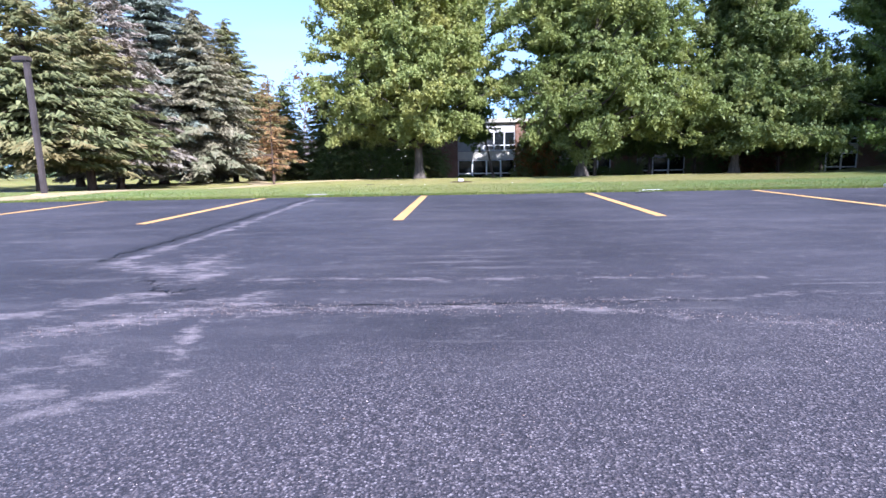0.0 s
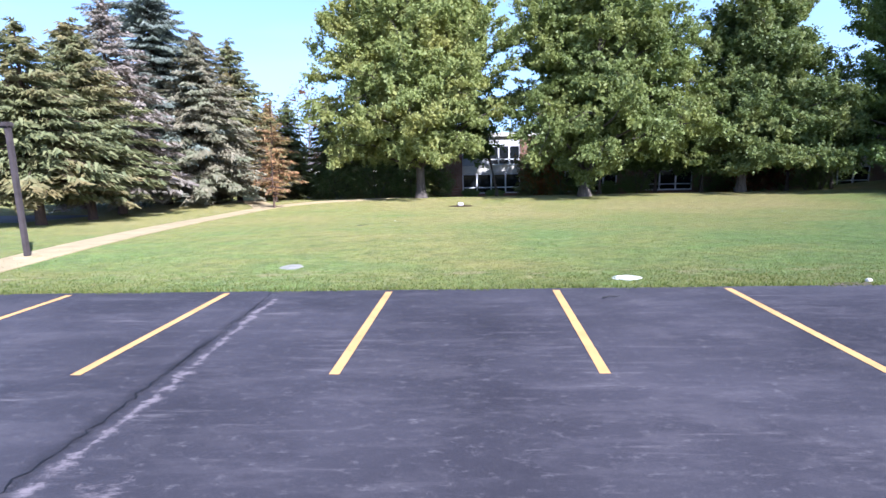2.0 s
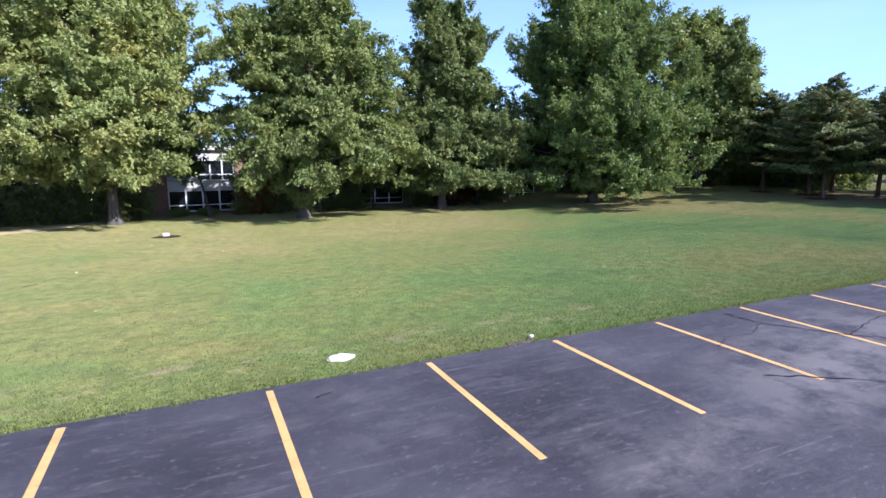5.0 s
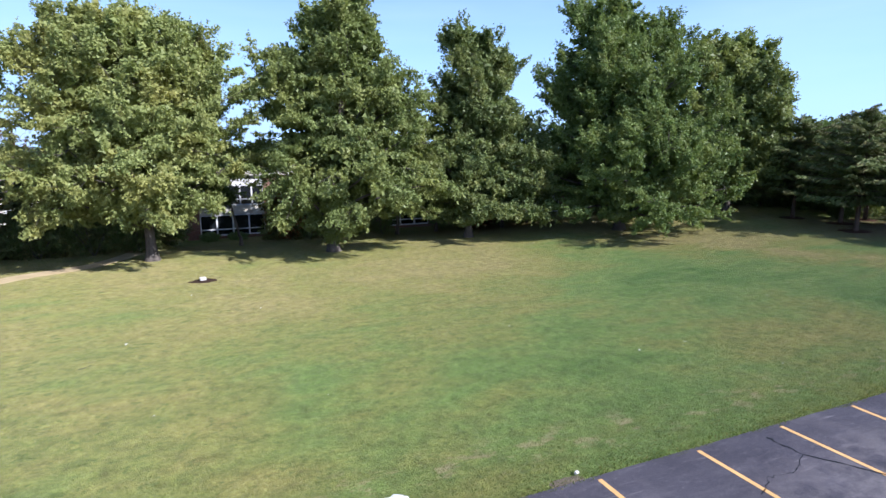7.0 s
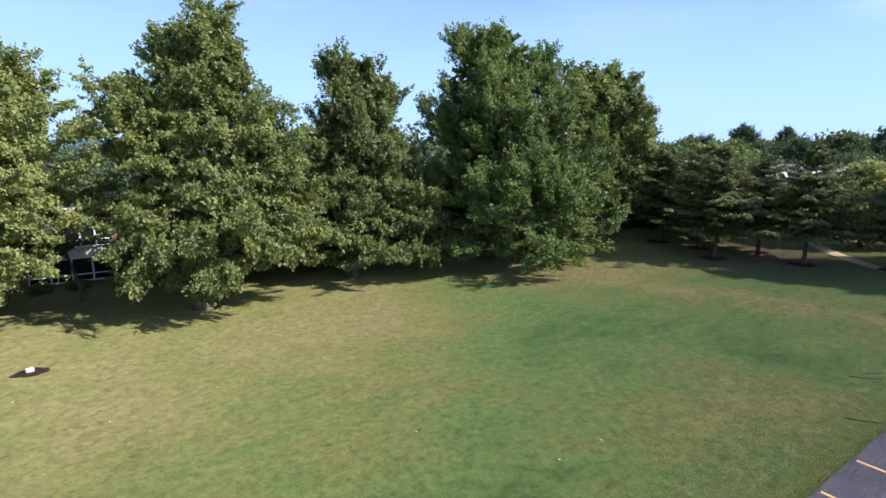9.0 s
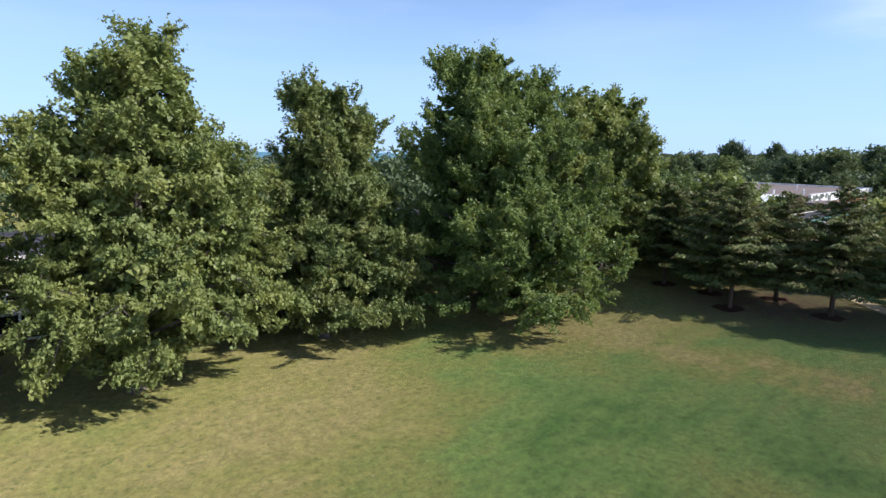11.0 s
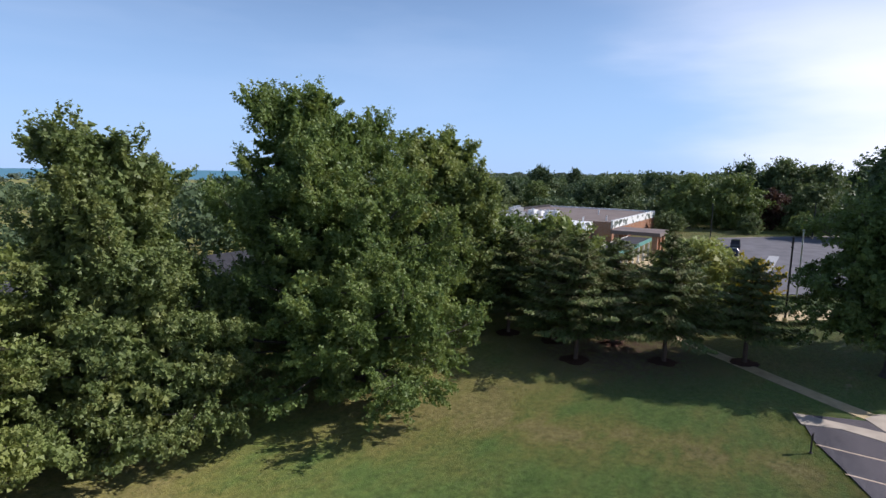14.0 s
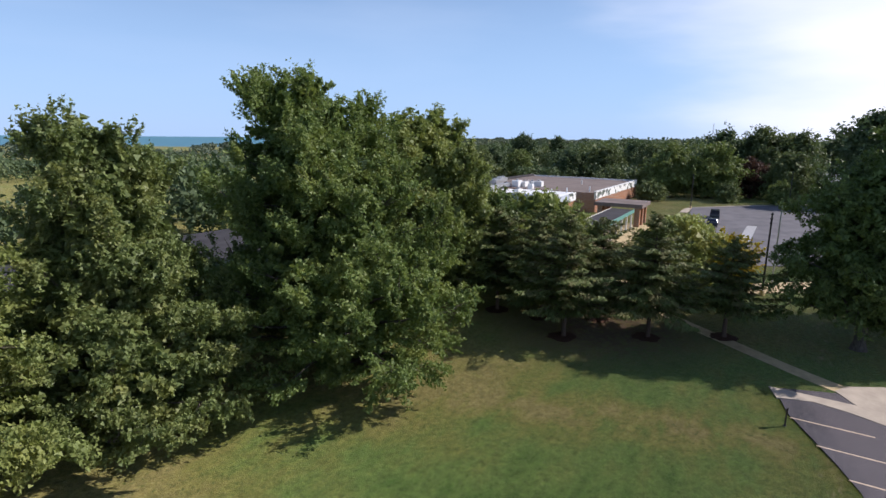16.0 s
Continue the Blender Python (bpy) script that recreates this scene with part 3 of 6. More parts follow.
# ---- plants ----
def tubes(paths, sides=6):
    """Tapered tubes: each path is a list of (place, radius). Returns corners and quads as arrays."""
    V, F = [], []
    base = 0
    ang = np.linspace(0, 2 * np.pi, sides, endpoint=False)
    for path in paths:
        for i, (p, r) in enumerate(path):
            d = np.array(path[min(i + 1, len(path) - 1)][0]) - np.array(path[max(i - 1, 0)][0])
            d = d / (np.linalg.norm(d) + 1e-9)
            u = np.cross(d, (0.3, 0.9, 0.1))
            u /= np.linalg.norm(u) + 1e-9
            w = np.cross(d, u)
            V.append(np.array(p) + r * (np.outer(np.cos(ang), u) + np.outer(np.sin(ang), w)))
            if i:
                a = base + (i - 1) * sides
                k = np.arange(sides)
                F.append(np.stack([a + k, a + (k + 1) % sides, a + sides + (k + 1) % sides, a + sides + k], 1))
        base += len(path) * sides
    return np.concatenate(V), np.concatenate(F)


def cards(c, d, nrm, length, width, fold=0.25):
    """Leaves: folded diamonds at places c, pointing along d, facing nrm."""
    d = d / (np.linalg.norm(d, axis=1, keepdims=True) + 1e-9)
    s = np.cross(d, nrm)
    s /= np.linalg.norm(s, axis=1, keepdims=True) + 1e-9
    n = np.cross(s, d)
    L, W = np.asarray(length)[:, None], np.asarray(width)[:, None]
    v = np.stack([c - d * L * 0.5, c + s * W * 0.5 + n * W * fold + d * L * 0.08, c + d * L * 0.5, c - s * W * 0.5 + n * W * fold + d * L * 0.08], 1).reshape(-1, 3)
    k = np.arange(len(c))[:, None] * 4
    f = np.concatenate([k + np.array([[0, 1, 2]]), k + np.array([[0, 2, 3]])], 1).reshape(-1, 3)
    return v, f


def blades(c, d, nrm, length, width):
    """Small leaves: single pointed triangles, for crowns with very many of them."""
    d = d / (np.linalg.norm(d, axis=1, keepdims=True) + 1e-9)
    s = np.cross(d, nrm)
    s /= np.linalg.norm(s, axis=1, keepdims=True) + 1e-9
    L, W = np.asarray(length)[:, None], np.asarray(width)[:, None]
    v = np.stack([c - d * L * 0.5 + s * W * 0.5, c + d * L * 0.5, c - d * L * 0.5 - s * W * 0.5], 1).reshape(-1, 3)
    return v, np.arange(len(v)).reshape(-1, 3)


def lobe_points(rng, lobes, count):
    """Places near the skin of a crown made of several lobes (dx, dy, z0, z1, r, shape); shape 0 is an egg, 1 a cone."""
    area = np.array([(z1 - z0) * r for _, _, z0, z1, r, _ in lobes])
    pick = rng.choice(len(lobes), count, p=area / area.sum())
    out, outward = [], []
    for k, (dx, dy, z0, z1, r, shape) in enumerate(lobes):
        n = int((pick == k).sum())
        f = rng.beta(1.15, 1.15 + 0.7 * shape, n)
        egg = np.sqrt(np.clip(1 - (2 * f - 0.85) ** 2 / 1.33, 0, 1))
        cone = np.minimum(1.0, (1 - f) ** 0.8 * 1.12) * np.clip(f / 0.10, 0.45, 1)
        th = rng.uniform(0, 2 * np.pi, n)
        ragged = 1 + 0.16 * np.sin(3 * th + 9 * f + k) + 0.12 * np.sin(5 * th - 14 * f + 2 * k) + rng.normal(0, 0.07, n)
        rr = r * (egg * (1 - shape) + cone * shape) * ragged * rng.uniform(0.45, 1.0, n) ** 0.4
        x, y = np.cos(th) * rr, np.sin(th) * rr
        out.append(np.stack([dx + x, dy + y, z0 + f * (z1 - z0)], 1))
        outward.append(np.stack([np.cos(th), np.sin(th), 0.9 * (f - 0.35)], 1))
    return np.concatenate(out), np.concatenate(outward)


def spaced(rng, c, o, gap):
    """Of many places, those that keep a gap to each other."""
    kept = np.zeros(c.shape)
    which = []
    for i in range(len(c)):
        m = len(which)
        if m == 0 or ((kept[:m] - c[i]) ** 2).sum(1).min() > (gap * rng.uniform(0.8, 1.25)) ** 2:
            kept[m] = c[i]
            which.append(i)
    return c[which], o[which]


def unit(v):
    return v / (np.linalg.norm(v, axis=-1, keepdims=True) + 1e-9)


def broadleaf(name, x, y, lobes, trunk_r, seed, leaf, bark, label, gap=2.05, bough=1.6, sprays=13, twigs=10, leaves=10, size=0.16, fill=0.55, droop=0.35, wind=(0, 0, 0), group="", hollow=0.42, slim=1.0, wide=1.12, plume=1.0):
    """A tree of limbs, boughs, sprays, twigs and leaves; the lobes give its outline, counted from the foot."""
    rng = np.random.default_rng(seed)
    lobes = [(a, b, z0, z1, r * wide, k) for a, b, z0, z1, r, k in lobes]
    tree = thing(name, (x, y, at_land(x, y) - 0.03), label, "tree", group)
    top = max(l[3] for l in lobes)
    low = min(l[2] for l in lobes)
    c, o = lobe_points(rng, lobes, 2600)
    c, o = spaced(rng, c, o, gap)
    tips = [(a + dx * r * 0.3, b + dy * r * 0.3, z1 - 0.9 - 0.5 * abs(dx)) for a, b, z0, z1, r, k in lobes if z1 > low + 0.6 * (top - low) for dx, dy in ((0, 0), (1, 0.4), (-0.8, -0.6))]
    c = np.concatenate([c, np.array(tips) + rng.normal(0, 0.25, (len(tips), 3))])
    o = np.concatenate([o, np.stack([rng.normal(0, 0.3, len(tips)), rng.normal(0, 0.3, len(tips)), np.ones(len(tips))], 1)])
    cave = np.sin(0.9 * c[:, 0] + seed) * np.sin(0.8 * c[:, 1] + 2 * seed) * np.sin(0.75 * c[:, 2] + 3 * seed)
    keep = (cave < hollow) | (c[:, 2] > top - 2.5)
    c, o = c[keep], unit(o[keep])
    nb = len(c)
    # trunk
    zs = np.linspace(0, top * 0.86, 9)
    wob = rng.normal(0, 0.10, (9, 2)).cumsum(0) * (zs / top)[:, None]
    mid_x, mid_y = np.mean([l[0] for l in lobes[:3]]), np.mean([l[1] for l in lobes[:3]])
    wob += np.outer((zs / top) ** 1.3, np.array((mid_x, mid_y)))
    trunk = [((wob[i, 0], wob[i, 1], z), trunk_r * (1.55 if i == 0 else (1 - 0.93 * z / (top * 0.88)) ** 0.85 + 0.02)) for i, z in enumerate(zs)]
    v, f = tubes([[((0, 0, -0.2), trunk_r * 2.0), ((0, 0, 0.12), trunk_r * 1.5), ((wob[0, 0], wob[0, 1], 0.7), trunk_r * 1.06)] + trunk[1:]], 10)
    me = mesh_of("trunk", v, f, bark)
    me.polygons.foreach_set("use_smooth", [True] * len(me.polygons))
    part("trunk", me, bark, tree)
    # boughs: flat fans that hang low down and rise towards the top
    rel = np.clip((c[:, 2] - low) / (top - low), 0, 1)
    lift = -droop + 1.5 * rel ** 1.2
    A = unit(o + np.stack([0 * lift, 0 * lift, lift], 1) + np.array(wind) * (0.3 + rel)[:, None] + rng.normal(0, 0.22, (nb, 3)))
    S = unit(np.cross(A, np.array([0.02, 0.01, 1.0])) + rng.normal(0, 0.15, (nb, 3)))
    W = unit(np.cross(S, A))
    R = bough * rng.uniform(0.65, 1.3, nb) * (1.0 - 0.18 * rel)
    bi = np.repeat(np.arange(nb), sprays)
    ns = len(bi)
    u = rng.uniform(-0.9, 0.75, ns)
    w = rng.uniform(-1, 1, ns) * np.sqrt(np.clip(1 - np.abs(u) ** 2.2, 0.1, 1)) * 0.85
    th = rng.normal(0, 0.20, ns) - 0.30 * w * w - 0.12 * u * u
    sp = c[bi] + R[bi][:, None] * (A[bi] * u[:, None] + S[bi] * w[:, None] + W[bi] * th[:, None])
    sa = unit(A[bi] * 0.8 + S[bi] * w[:, None] * 0.9 + W[bi] * rng.normal(0.10, 0.30, ns)[:, None] + rng.normal(0, 0.2, (ns, 3)))
    # looser sprays further in, which close the crown here and there
    k = int(ns * fill)
    q, qo = lobe_points(rng, lobes, k)
    axis_xy = np.stack([np.interp(q[:, 2], zs, wob[:, 0]), np.interp(q[:, 2], zs, wob[:, 1])], 1)
    pull = rng.uniform(0.30, 0.80, k)[:, None]
    q[:, :2] = axis_xy * (1 - pull) + q[:, :2] * pull
    sp, sa = np.concatenate([sp, q]), np.concatenate([sa, unit(qo + rng.normal(0, 0.5, (k, 3)))])
    rel_s = np.clip((sp[:, 2] - low) / (top - low), 0, 1)
    inner = np.concatenate([np.ones(ns), np.full(len(q), 1.9)])
    ns = len(sp)
    # limbs from the trunk to the boughs, and a fork to some of the sprays
    limbs, forks = [], []
    for i in range(nb):
        e = c[i] - A[i] * R[i] * 0.5
        z0 = np.clip(e[2] - 0.6 * np.hypot(e[0], e[1]) - rng.uniform(0.1, 0.8), max(0.8, low * 0.75), top * 0.8)
        k = z0 / (top * 0.86) * 8
        j = int(min(7, k))
        s = np.array([*(wob[j] * (1 - (k - j)) + wob[j + 1] * (k - j)), z0])
        ln = np.linalg.norm(e - s)
        r0 = max(0.025, min(0.026 * ln, trunk_r * 0.42 * (1 - z0 / top)))
        m1 = s + (e - s) * 0.35 + np.array([0, 0, 0.08 * ln]) + rng.normal(0, 0.04 * ln, 3)
        m2 = s + (e - s) * 0.7 + np.array([0, 0, 0.07 * ln]) + rng.normal(0, 0.03 * ln, 3)
        limbs.append([(s, r0), (m1, r0 * 0.7), (m2, r0 * 0.45), (e, r0 * 0.25), (c[i] + A[i] * R[i] * 0.5, 0.008)])
        for m in range(0, sprays, 3):
            forks.append([(e, r0 * 0.2 + 0.004), (sp[i * sprays + m], 0.006)])
    v, f = tubes(limbs, 4)
    v3, f3 = tubes(forks, 3)
    tagged(part("branchwork", mesh_of("branchwork", np.concatenate([v, v3]), np.concatenate([f, np.asarray(f3) + len(v)]), bark), bark, tree), kind="stuff")
    # twigs on the sprays, leaves on the twigs
    ti = np.repeat(np.arange(ns), twigs)
    nt = len(ti)
    ln = rng.uniform(0.30, 0.62, ns)[ti] * bough / 1.5 * plume
    along = rng.uniform(-0.7, 1.0, nt)
    spread = rng.normal(0, 1, (nt, 3)) * (1.05 - 0.5 * np.abs(along))[:, None]
    spread[:, 2] *= 0.62
    tp = sp[ti] + sa[ti] * (along * ln)[:, None] + spread * (0.34 * ln / plume ** 1.4)[:, None]
    td = unit(sa[ti] + unit(spread) * 0.7 + np.array([0, 0, -0.25]) * (1 - rel_s[ti])[:, None] + np.array(wind) * 0.4)
    li = np.repeat(np.arange(nt), leaves)
    n = len(li)
    reach = size * 2.1
    p = tp[li] + td[li] * (rng.uniform(-1, 1, n) * reach)[:, None] + rng.normal(0, size * 0.42, (n, 3))
    p[:, 2] = np.maximum(p[:, 2], 0.25)
    mid = np.stack([np.interp(p[:, 2], zs, wob[:, 0]), np.interp(p[:, 2], zs, wob[:, 1]), np.full(n, low + 0.38 * (top - low))], 1)
    girth = np.percentile(np.hypot(c[:, 0] - mid_x, c[:, 1] - mid_y), 85)
    nm = unit(unit((p - mid) / np.array([girth, girth, 0.5 * (top - low)])) * 0.35 + np.array([0, 0, 0.15]) + rng.normal(0, 0.60, (n, 3)))
    d = td[li] * 0.8 + rng.normal(0, 0.6, (n, 3)) + np.array([0, 0, -0.35])
    d -= nm * ((d * nm).sum(1) * 0.9)[:, None]
    L = size * rng.uniform(0.65, 1.4, n) * inner[ti][li]
    v, f = blades(p, d, nm, L * 1.05 / slim ** 0.5, L * rng.uniform(0.75, 1.05, n) * slim)
    part("crown", mesh_of("crown", v, f, leaf), leaf, tree)
    return tree


def conifer(name, x, y, height, radius, seed, leaf, label, low=1.2, droop=0.35, density=1.0, trunk_r=0.22, size=0.42, sparse=0.0, group="", rounded=False):
    """A spruce: whorls of drooping boughs with needle sprays."""
    rng = np.random.default_rng(seed)
    tree = thing(name, (x, y, at_land(x, y) - 0.03), label, "tree", group)
    v, f = tubes([[((0, 0, -0.2), trunk_r * 1.6), ((0, 0, 0.3), trunk_r * 1.15), ((0, 0, height * 0.4), trunk_r * 0.75), ((0.05, 0, height * 0.98), 0.02)]], 9)
    me = mesh_of("trunk", v, f, BARK_PINE)
    part("trunk", me, BARK_PINE, tree)
    C, D, N, S, B = [], [], [], [], []
    z = low
    while z < height * 0.985:
        fr = (z - low) / (height - low)
        reach = 1.14 * radius * (1 - fr) ** 0.78 * (0.55 + 0.45 * min(1, fr / 0.12)) + 0.12
        if rounded:
            reach = radius * max(0.02, 1 - fr ** 2.1) ** 0.78 * rng.uniform(0.5, 1.15) + 0.12
        for th in rng.uniform(0, 2 * np.pi) + np.arange(int(6 + 3 * (1 - fr))) * 2 * np.pi / int(6 + 3 * (1 - fr)) + rng.normal(0, 0.18, int(6 + 3 * (1 - fr))):
            if rng.random() < sparse:
                continue
            L = reach * rng.uniform(0.55, 1.2)
            zb = z + rng.normal(0, 0.16)
            out = np.array([math.cos(th), math.sin(th), 0])
            side = np.array([-math.sin(th), math.cos(th), 0])
            slope = 0.35 * fr - 0.10
            k = max(8, int(L * 42 * density))
            u = np.sort(rng.uniform(0.12, 1, k))
            q = np.outer(u * L, out)
            q[:, 2] += zb + slope * u * L - droop * L * 0.5 * u ** 2 + 0.14 * L * np.clip(u - 0.75, 0, 1)
            w = rng.uniform(-1, 1, k) * (0.20 + 0.24 * L) * (1.05 - u * 0.75)
            q += np.outer(w, side)
            q[:, 2] -= np.abs(w) * 0.28 + rng.uniform(0, 0.16, k)
            C.append(q)
            D.append(out * 0.8 + np.outer(np.sign(w) * rng.uniform(0.2, 0.9, k), side) + np.array([0, 0, -0.35]) + rng.normal(0, 0.22, (k, 3)))
            N.append(np.array([0, 0, 0.65]) + out * 0.55 + rng.normal(0, 0.5, (k, 3)))
            S.append(0.66 * size * rng.uniform(0.6, 1.5, k) * (0.6 + 0.4 * (1 - fr)))
            B.append([((0, 0, zb), 0.035 * (1 - fr) + 0.008), (out * L * 0.5 + np.array([0, 0, zb + slope * L * 0.5 - droop * L * 0.125]), 0.022 * (1 - fr) + 0.006), (out * L * 0.95 + np.array([0, 0, zb + slope * L * 0.95 - droop * L * 0.44]), 0.005)])
        z += rng.uniform(0.21, 0.36) * (0.7 + 0.3 * (1 - fr)) * (1.25 if rounded else 1.0)
    v, f = tubes(B, 4)
    tagged(part("branchwork", mesh_of("branchwork", v, f, BARK_PINE), BARK_PINE, tree), kind="stuff")
    c, d, nn, s = np.concatenate(C), np.concatenate(D), np.concatenate(N), np.concatenate(S)
    v, f = blades(c, d, nn, s * 1.5, s * 0.5)
    part("crown", mesh_of("crown", v, f, leaf), leaf, tree)
    return tree


def shrub(x, y, r, h, seed, leaf, label, leaves=2600, size=0.13):
    rng = np.random.default_rng(seed)
    ob = thing("shrub", (x, y, at_land(x, y) - 0.02), label, "shrub", "shrubs by the building")
    stems = [[((0, 0, -0.1), 0.03), ((math.cos(a) * r * 0.4, math.sin(a) * r * 0.4, h * 0.45), 0.018), ((math.cos(a) * r * 0.7, math.sin(a) * r * 0.7, h * 0.8), 0.006)] for a in rng.uniform(0, 6.28, 9)]
    v, f = tubes(stems, 4)
    tagged(part("stemwork", mesh_of("stemwork", v, f, BARK), BARK, ob), kind="stuff")
    g = rng.normal(0, 1, (leaves, 3))
    g /= np.linalg.norm(g, axis=1, keepdims=True)
    lump = 1 + 0.2 * np.sin(4 * np.arctan2(g[:, 1], g[:, 0]) + 5 * g[:, 2])
    p = g * (rng.uniform(0.3, 1, leaves) ** 0.4 * lump)[:, None] * np.array([r, r, h * 0.5]) + np.array([0, 0, h * 0.52])
    p[:, 2] = np.maximum(p[:, 2], 0.03)
    v, f = cards(p, g + rng.normal(0, 0.6, (leaves, 3)), g + rng.normal(0, 0.5, (leaves, 3)) + np.array([0, 0, 0.5]), size * rng.uniform(0.7, 1.4, leaves), size * rng.uniform(0.4, 0.8, leaves))
    part("foliage", mesh_of("foliage", v, f, leaf), leaf, ob)
    return ob


# ---- ground ----
def axis_steps(a, b, step, far):
    inner = list(np.arange(a, b + step * 0.5, step))
    out, d = [], step
    hi, lo = [], []
    v = b
    while v < far:
        d *= 1.22
        v += d
        hi.append(min(v, far))
    d, v = step, a
    while v > -far:
        d *= 1.22
        v -= d
        lo.append(max(v, -far))
    return np.array(lo[::-1] + inner + hi)


def build_ground():
    xs, ys = axis_steps(-60, 90, 1.5, 3400), axis_steps(-24, 84, 1.5, 3400)
    X, Y = np.meshgrid(xs, ys)
    Z = land(X, Y)
    v = np.stack([X.ravel(), Y.ravel(), Z.ravel()], 1)
    i = np.arange(len(ys) - 1)[:, None] * len(xs) + np.arange(len(xs) - 1)[None]
    q = np.stack([i, i + 1, i + 1 + len(xs), i + len(xs)], -1).reshape(-1, 4)
    me = mesh_of("ground", v, q, LAWN)
    me.polygons.foreach_set("use_smooth", [True] * len(me.polygons))
    tagged(new("ground", me), "mown lawn with dry yellow and green patches", "lawn", kind="structure")


build_ground()
LOT = [(-60, -30), (75, -30), (62, -6), (53.5, 6.0), (49.7, 11.6), (49.9, 13.8), (48.6, 17.2), (45.0, 16.35), (42.6, 15.25), (40.2, 14.2), (38.2, 13.45), (35.8, 12.95), (33.0, 12.75), (-14, 12.75), (-17, 13.3), (-22, 15.5), (-60, 17)]
lot = part("parking_lot", slab(LOT, -0.3, 0.0), ASPHALT)
tagged(lot, "dark sealcoated asphalt parking lot with pale worn seams", "parking lot", kind="structure")
# bay lines
LINE0, PITCH = 0.70, 2.742
for k in range(-6, 17):
    x = LINE0 + PITCH * k
    y1 = 12.62 if x < 34 else 12.62 + max(0.0, (x - 36.3)) * 0.44
    y0 = y1 - 3.46 if x < 34 else y1 - 3.9
    x0 = x - 0.085 + 0.05 * k if -4 <= k <= 5 else x
    line = bmesh.new()
    ends = [line.verts.new(p) for p in ((x0 - 0.055, y0, 0.004), (x0 + 0.055, y0, 0.004), (x + 0.055, y1, 0.004), (x - 0.055, y1, 0.004))]
    line.faces.new(ends)
    r = bmesh.ops.extrude_face_region(line, geom=list(line.faces))
    bmesh.ops.translate(line, verts=[g for g in r["geom"] if isinstance(g, bmesh.types.BMVert)], vec=(0, 0, -0.003))
    part("parking_line", line, YELLOW if x < 34 else FADED, lot)


def build_water():
    bm = bmesh.new()
    vs = [bm.verts.new(p) for p in ((-3300, 600, -16.6), (200, 600, -16.6), (2600, 1500, -16.6), (3350, 3350, -16.6), (-3300, 3350, -16.6))]
    bm.faces.new(vs)
    m, n, l, b = mat("lake_water", 0.35, 0.25)
    b.inputs["Base Color"].default_value = (0.035, 0.16, 0.20, 1)
    bump(n, l, b, tex_noise(n, l, 0.08, 3), 0.2, 0.5)
    tagged(part("water", bm, m), "flat blue-green lake at the horizon", "lake", kind="structure")


build_water()
walk_w = part("pavement", strip([(-8.8, 12.9), (-9.2, 17), (-9.9, 22), (-11.3, 30), (-11.7, 36), (-11.0, 40), (-8.6, 43.2), (-5.2, 45.4), (-3.6, 49.5), (-3.0, 58)], 1.35), CONCRETE)
tagged(walk_w, "curving pale concrete footpath across the lawn", "footpath", kind="structure")
walk_b = part("pavement", strip([(-11.2, 39.2), (-13.5, 43.5), (-17, 47.5), (-24, 52)], 1.5, 0.024), CONCRETE)
tagged(walk_b, "pale concrete footpath branching off under the spruces", "footpath", kind="structure")
walk_e = part("pavement", strip([(49.6, 11.8), (50.6, 13.4), (53.4, 17.2), (56.2, 20.6), (61, 26), (68, 31), (82, 38), (100, 41)], 1.3, 0.024), CONCRETE)
tagged(walk_e, "concrete footpath from the parking lot to the school", "footpath", kind="structure")
pad = part("pavement", slab([(48.6, 17.5), (47.0, 17.0), (47.6, 15.1), (47.2, 13.4), (46.4, 11.6), (45.6, 9.6), (47.0, 6.0), (53.6, 5.6), (53.3, 9.0), (52.6, 11.2), (51.4, 13.2), (50.2, 13.9), (48.5, 12.9), (48.55, 15.0)], -0.1, 0.026), PAD_CONCRETE)
tagged(pad, "pale concrete ramp at the corner of the parking lot", "ramp", kind="structure")
road_w = part("road", strip([(-70, 36), (-40, 35.5), (-24.5, 34.2), (-20.5, 33.6)], 5.0, 0.02), ASPHALT_FAR)
tagged(road_w, "narrow grey asphalt drive under the spruces", "drive", kind="structure")
lot2 = part("parking_lot", slab([(86, 24), (97, 6), (178, -6), (174, 15), (149, 37), (120, 34), (95, 29.5)], -0.3, 0.01), ASPHALT_FAR)
tagged(lot2, "grey asphalt parking lot beside the low school", "parking lot", kind="structure")

kerb_far = part("pavement", strip([(140, 37.4), (150, 37.0), (158, 30.5), (168, 21.0), (176, 13.0)], 1.6, 0.05), PAD_CONCRETE)
tagged(kerb_far, "pale concrete walk along the edge of the far lot", "walk", kind="structure")

# ---- broadleaf trees along the lawn ----
ROW = "trees along the lawn"
broadleaf("shade_tree", -1.6, 46.0, [(0, 0, 3.3, 15.8, 4.7, 0.1), (-3.8, -1.5, 3.2, 11.6, 3.36, 0), (3.2, -0.5, 5.5, 12.6, 3.36, 0), (0, -3.2, 3.5, 10.6, 3.19, 0.1), (-3, 0, 9.5, 15.8, 2.52, 0.1), (2.6, 0.5, 9.5, 15.6, 2.52, 0.1), (-5.2, -1, 3, 5.9, 2.18, 0), (1.5, -2.6, 3, 5.9, 2.02, 0), (3.9, 0.2, 6.0, 14.6, 3.0, 0.1), (-5.0, 0.5, 7.5, 14.6, 2.4, 0.1)], 0.34, 11, OAK_LIGHT, BARK, "broad shade tree with light yellow-green leaves", wide=1.05, group=ROW)
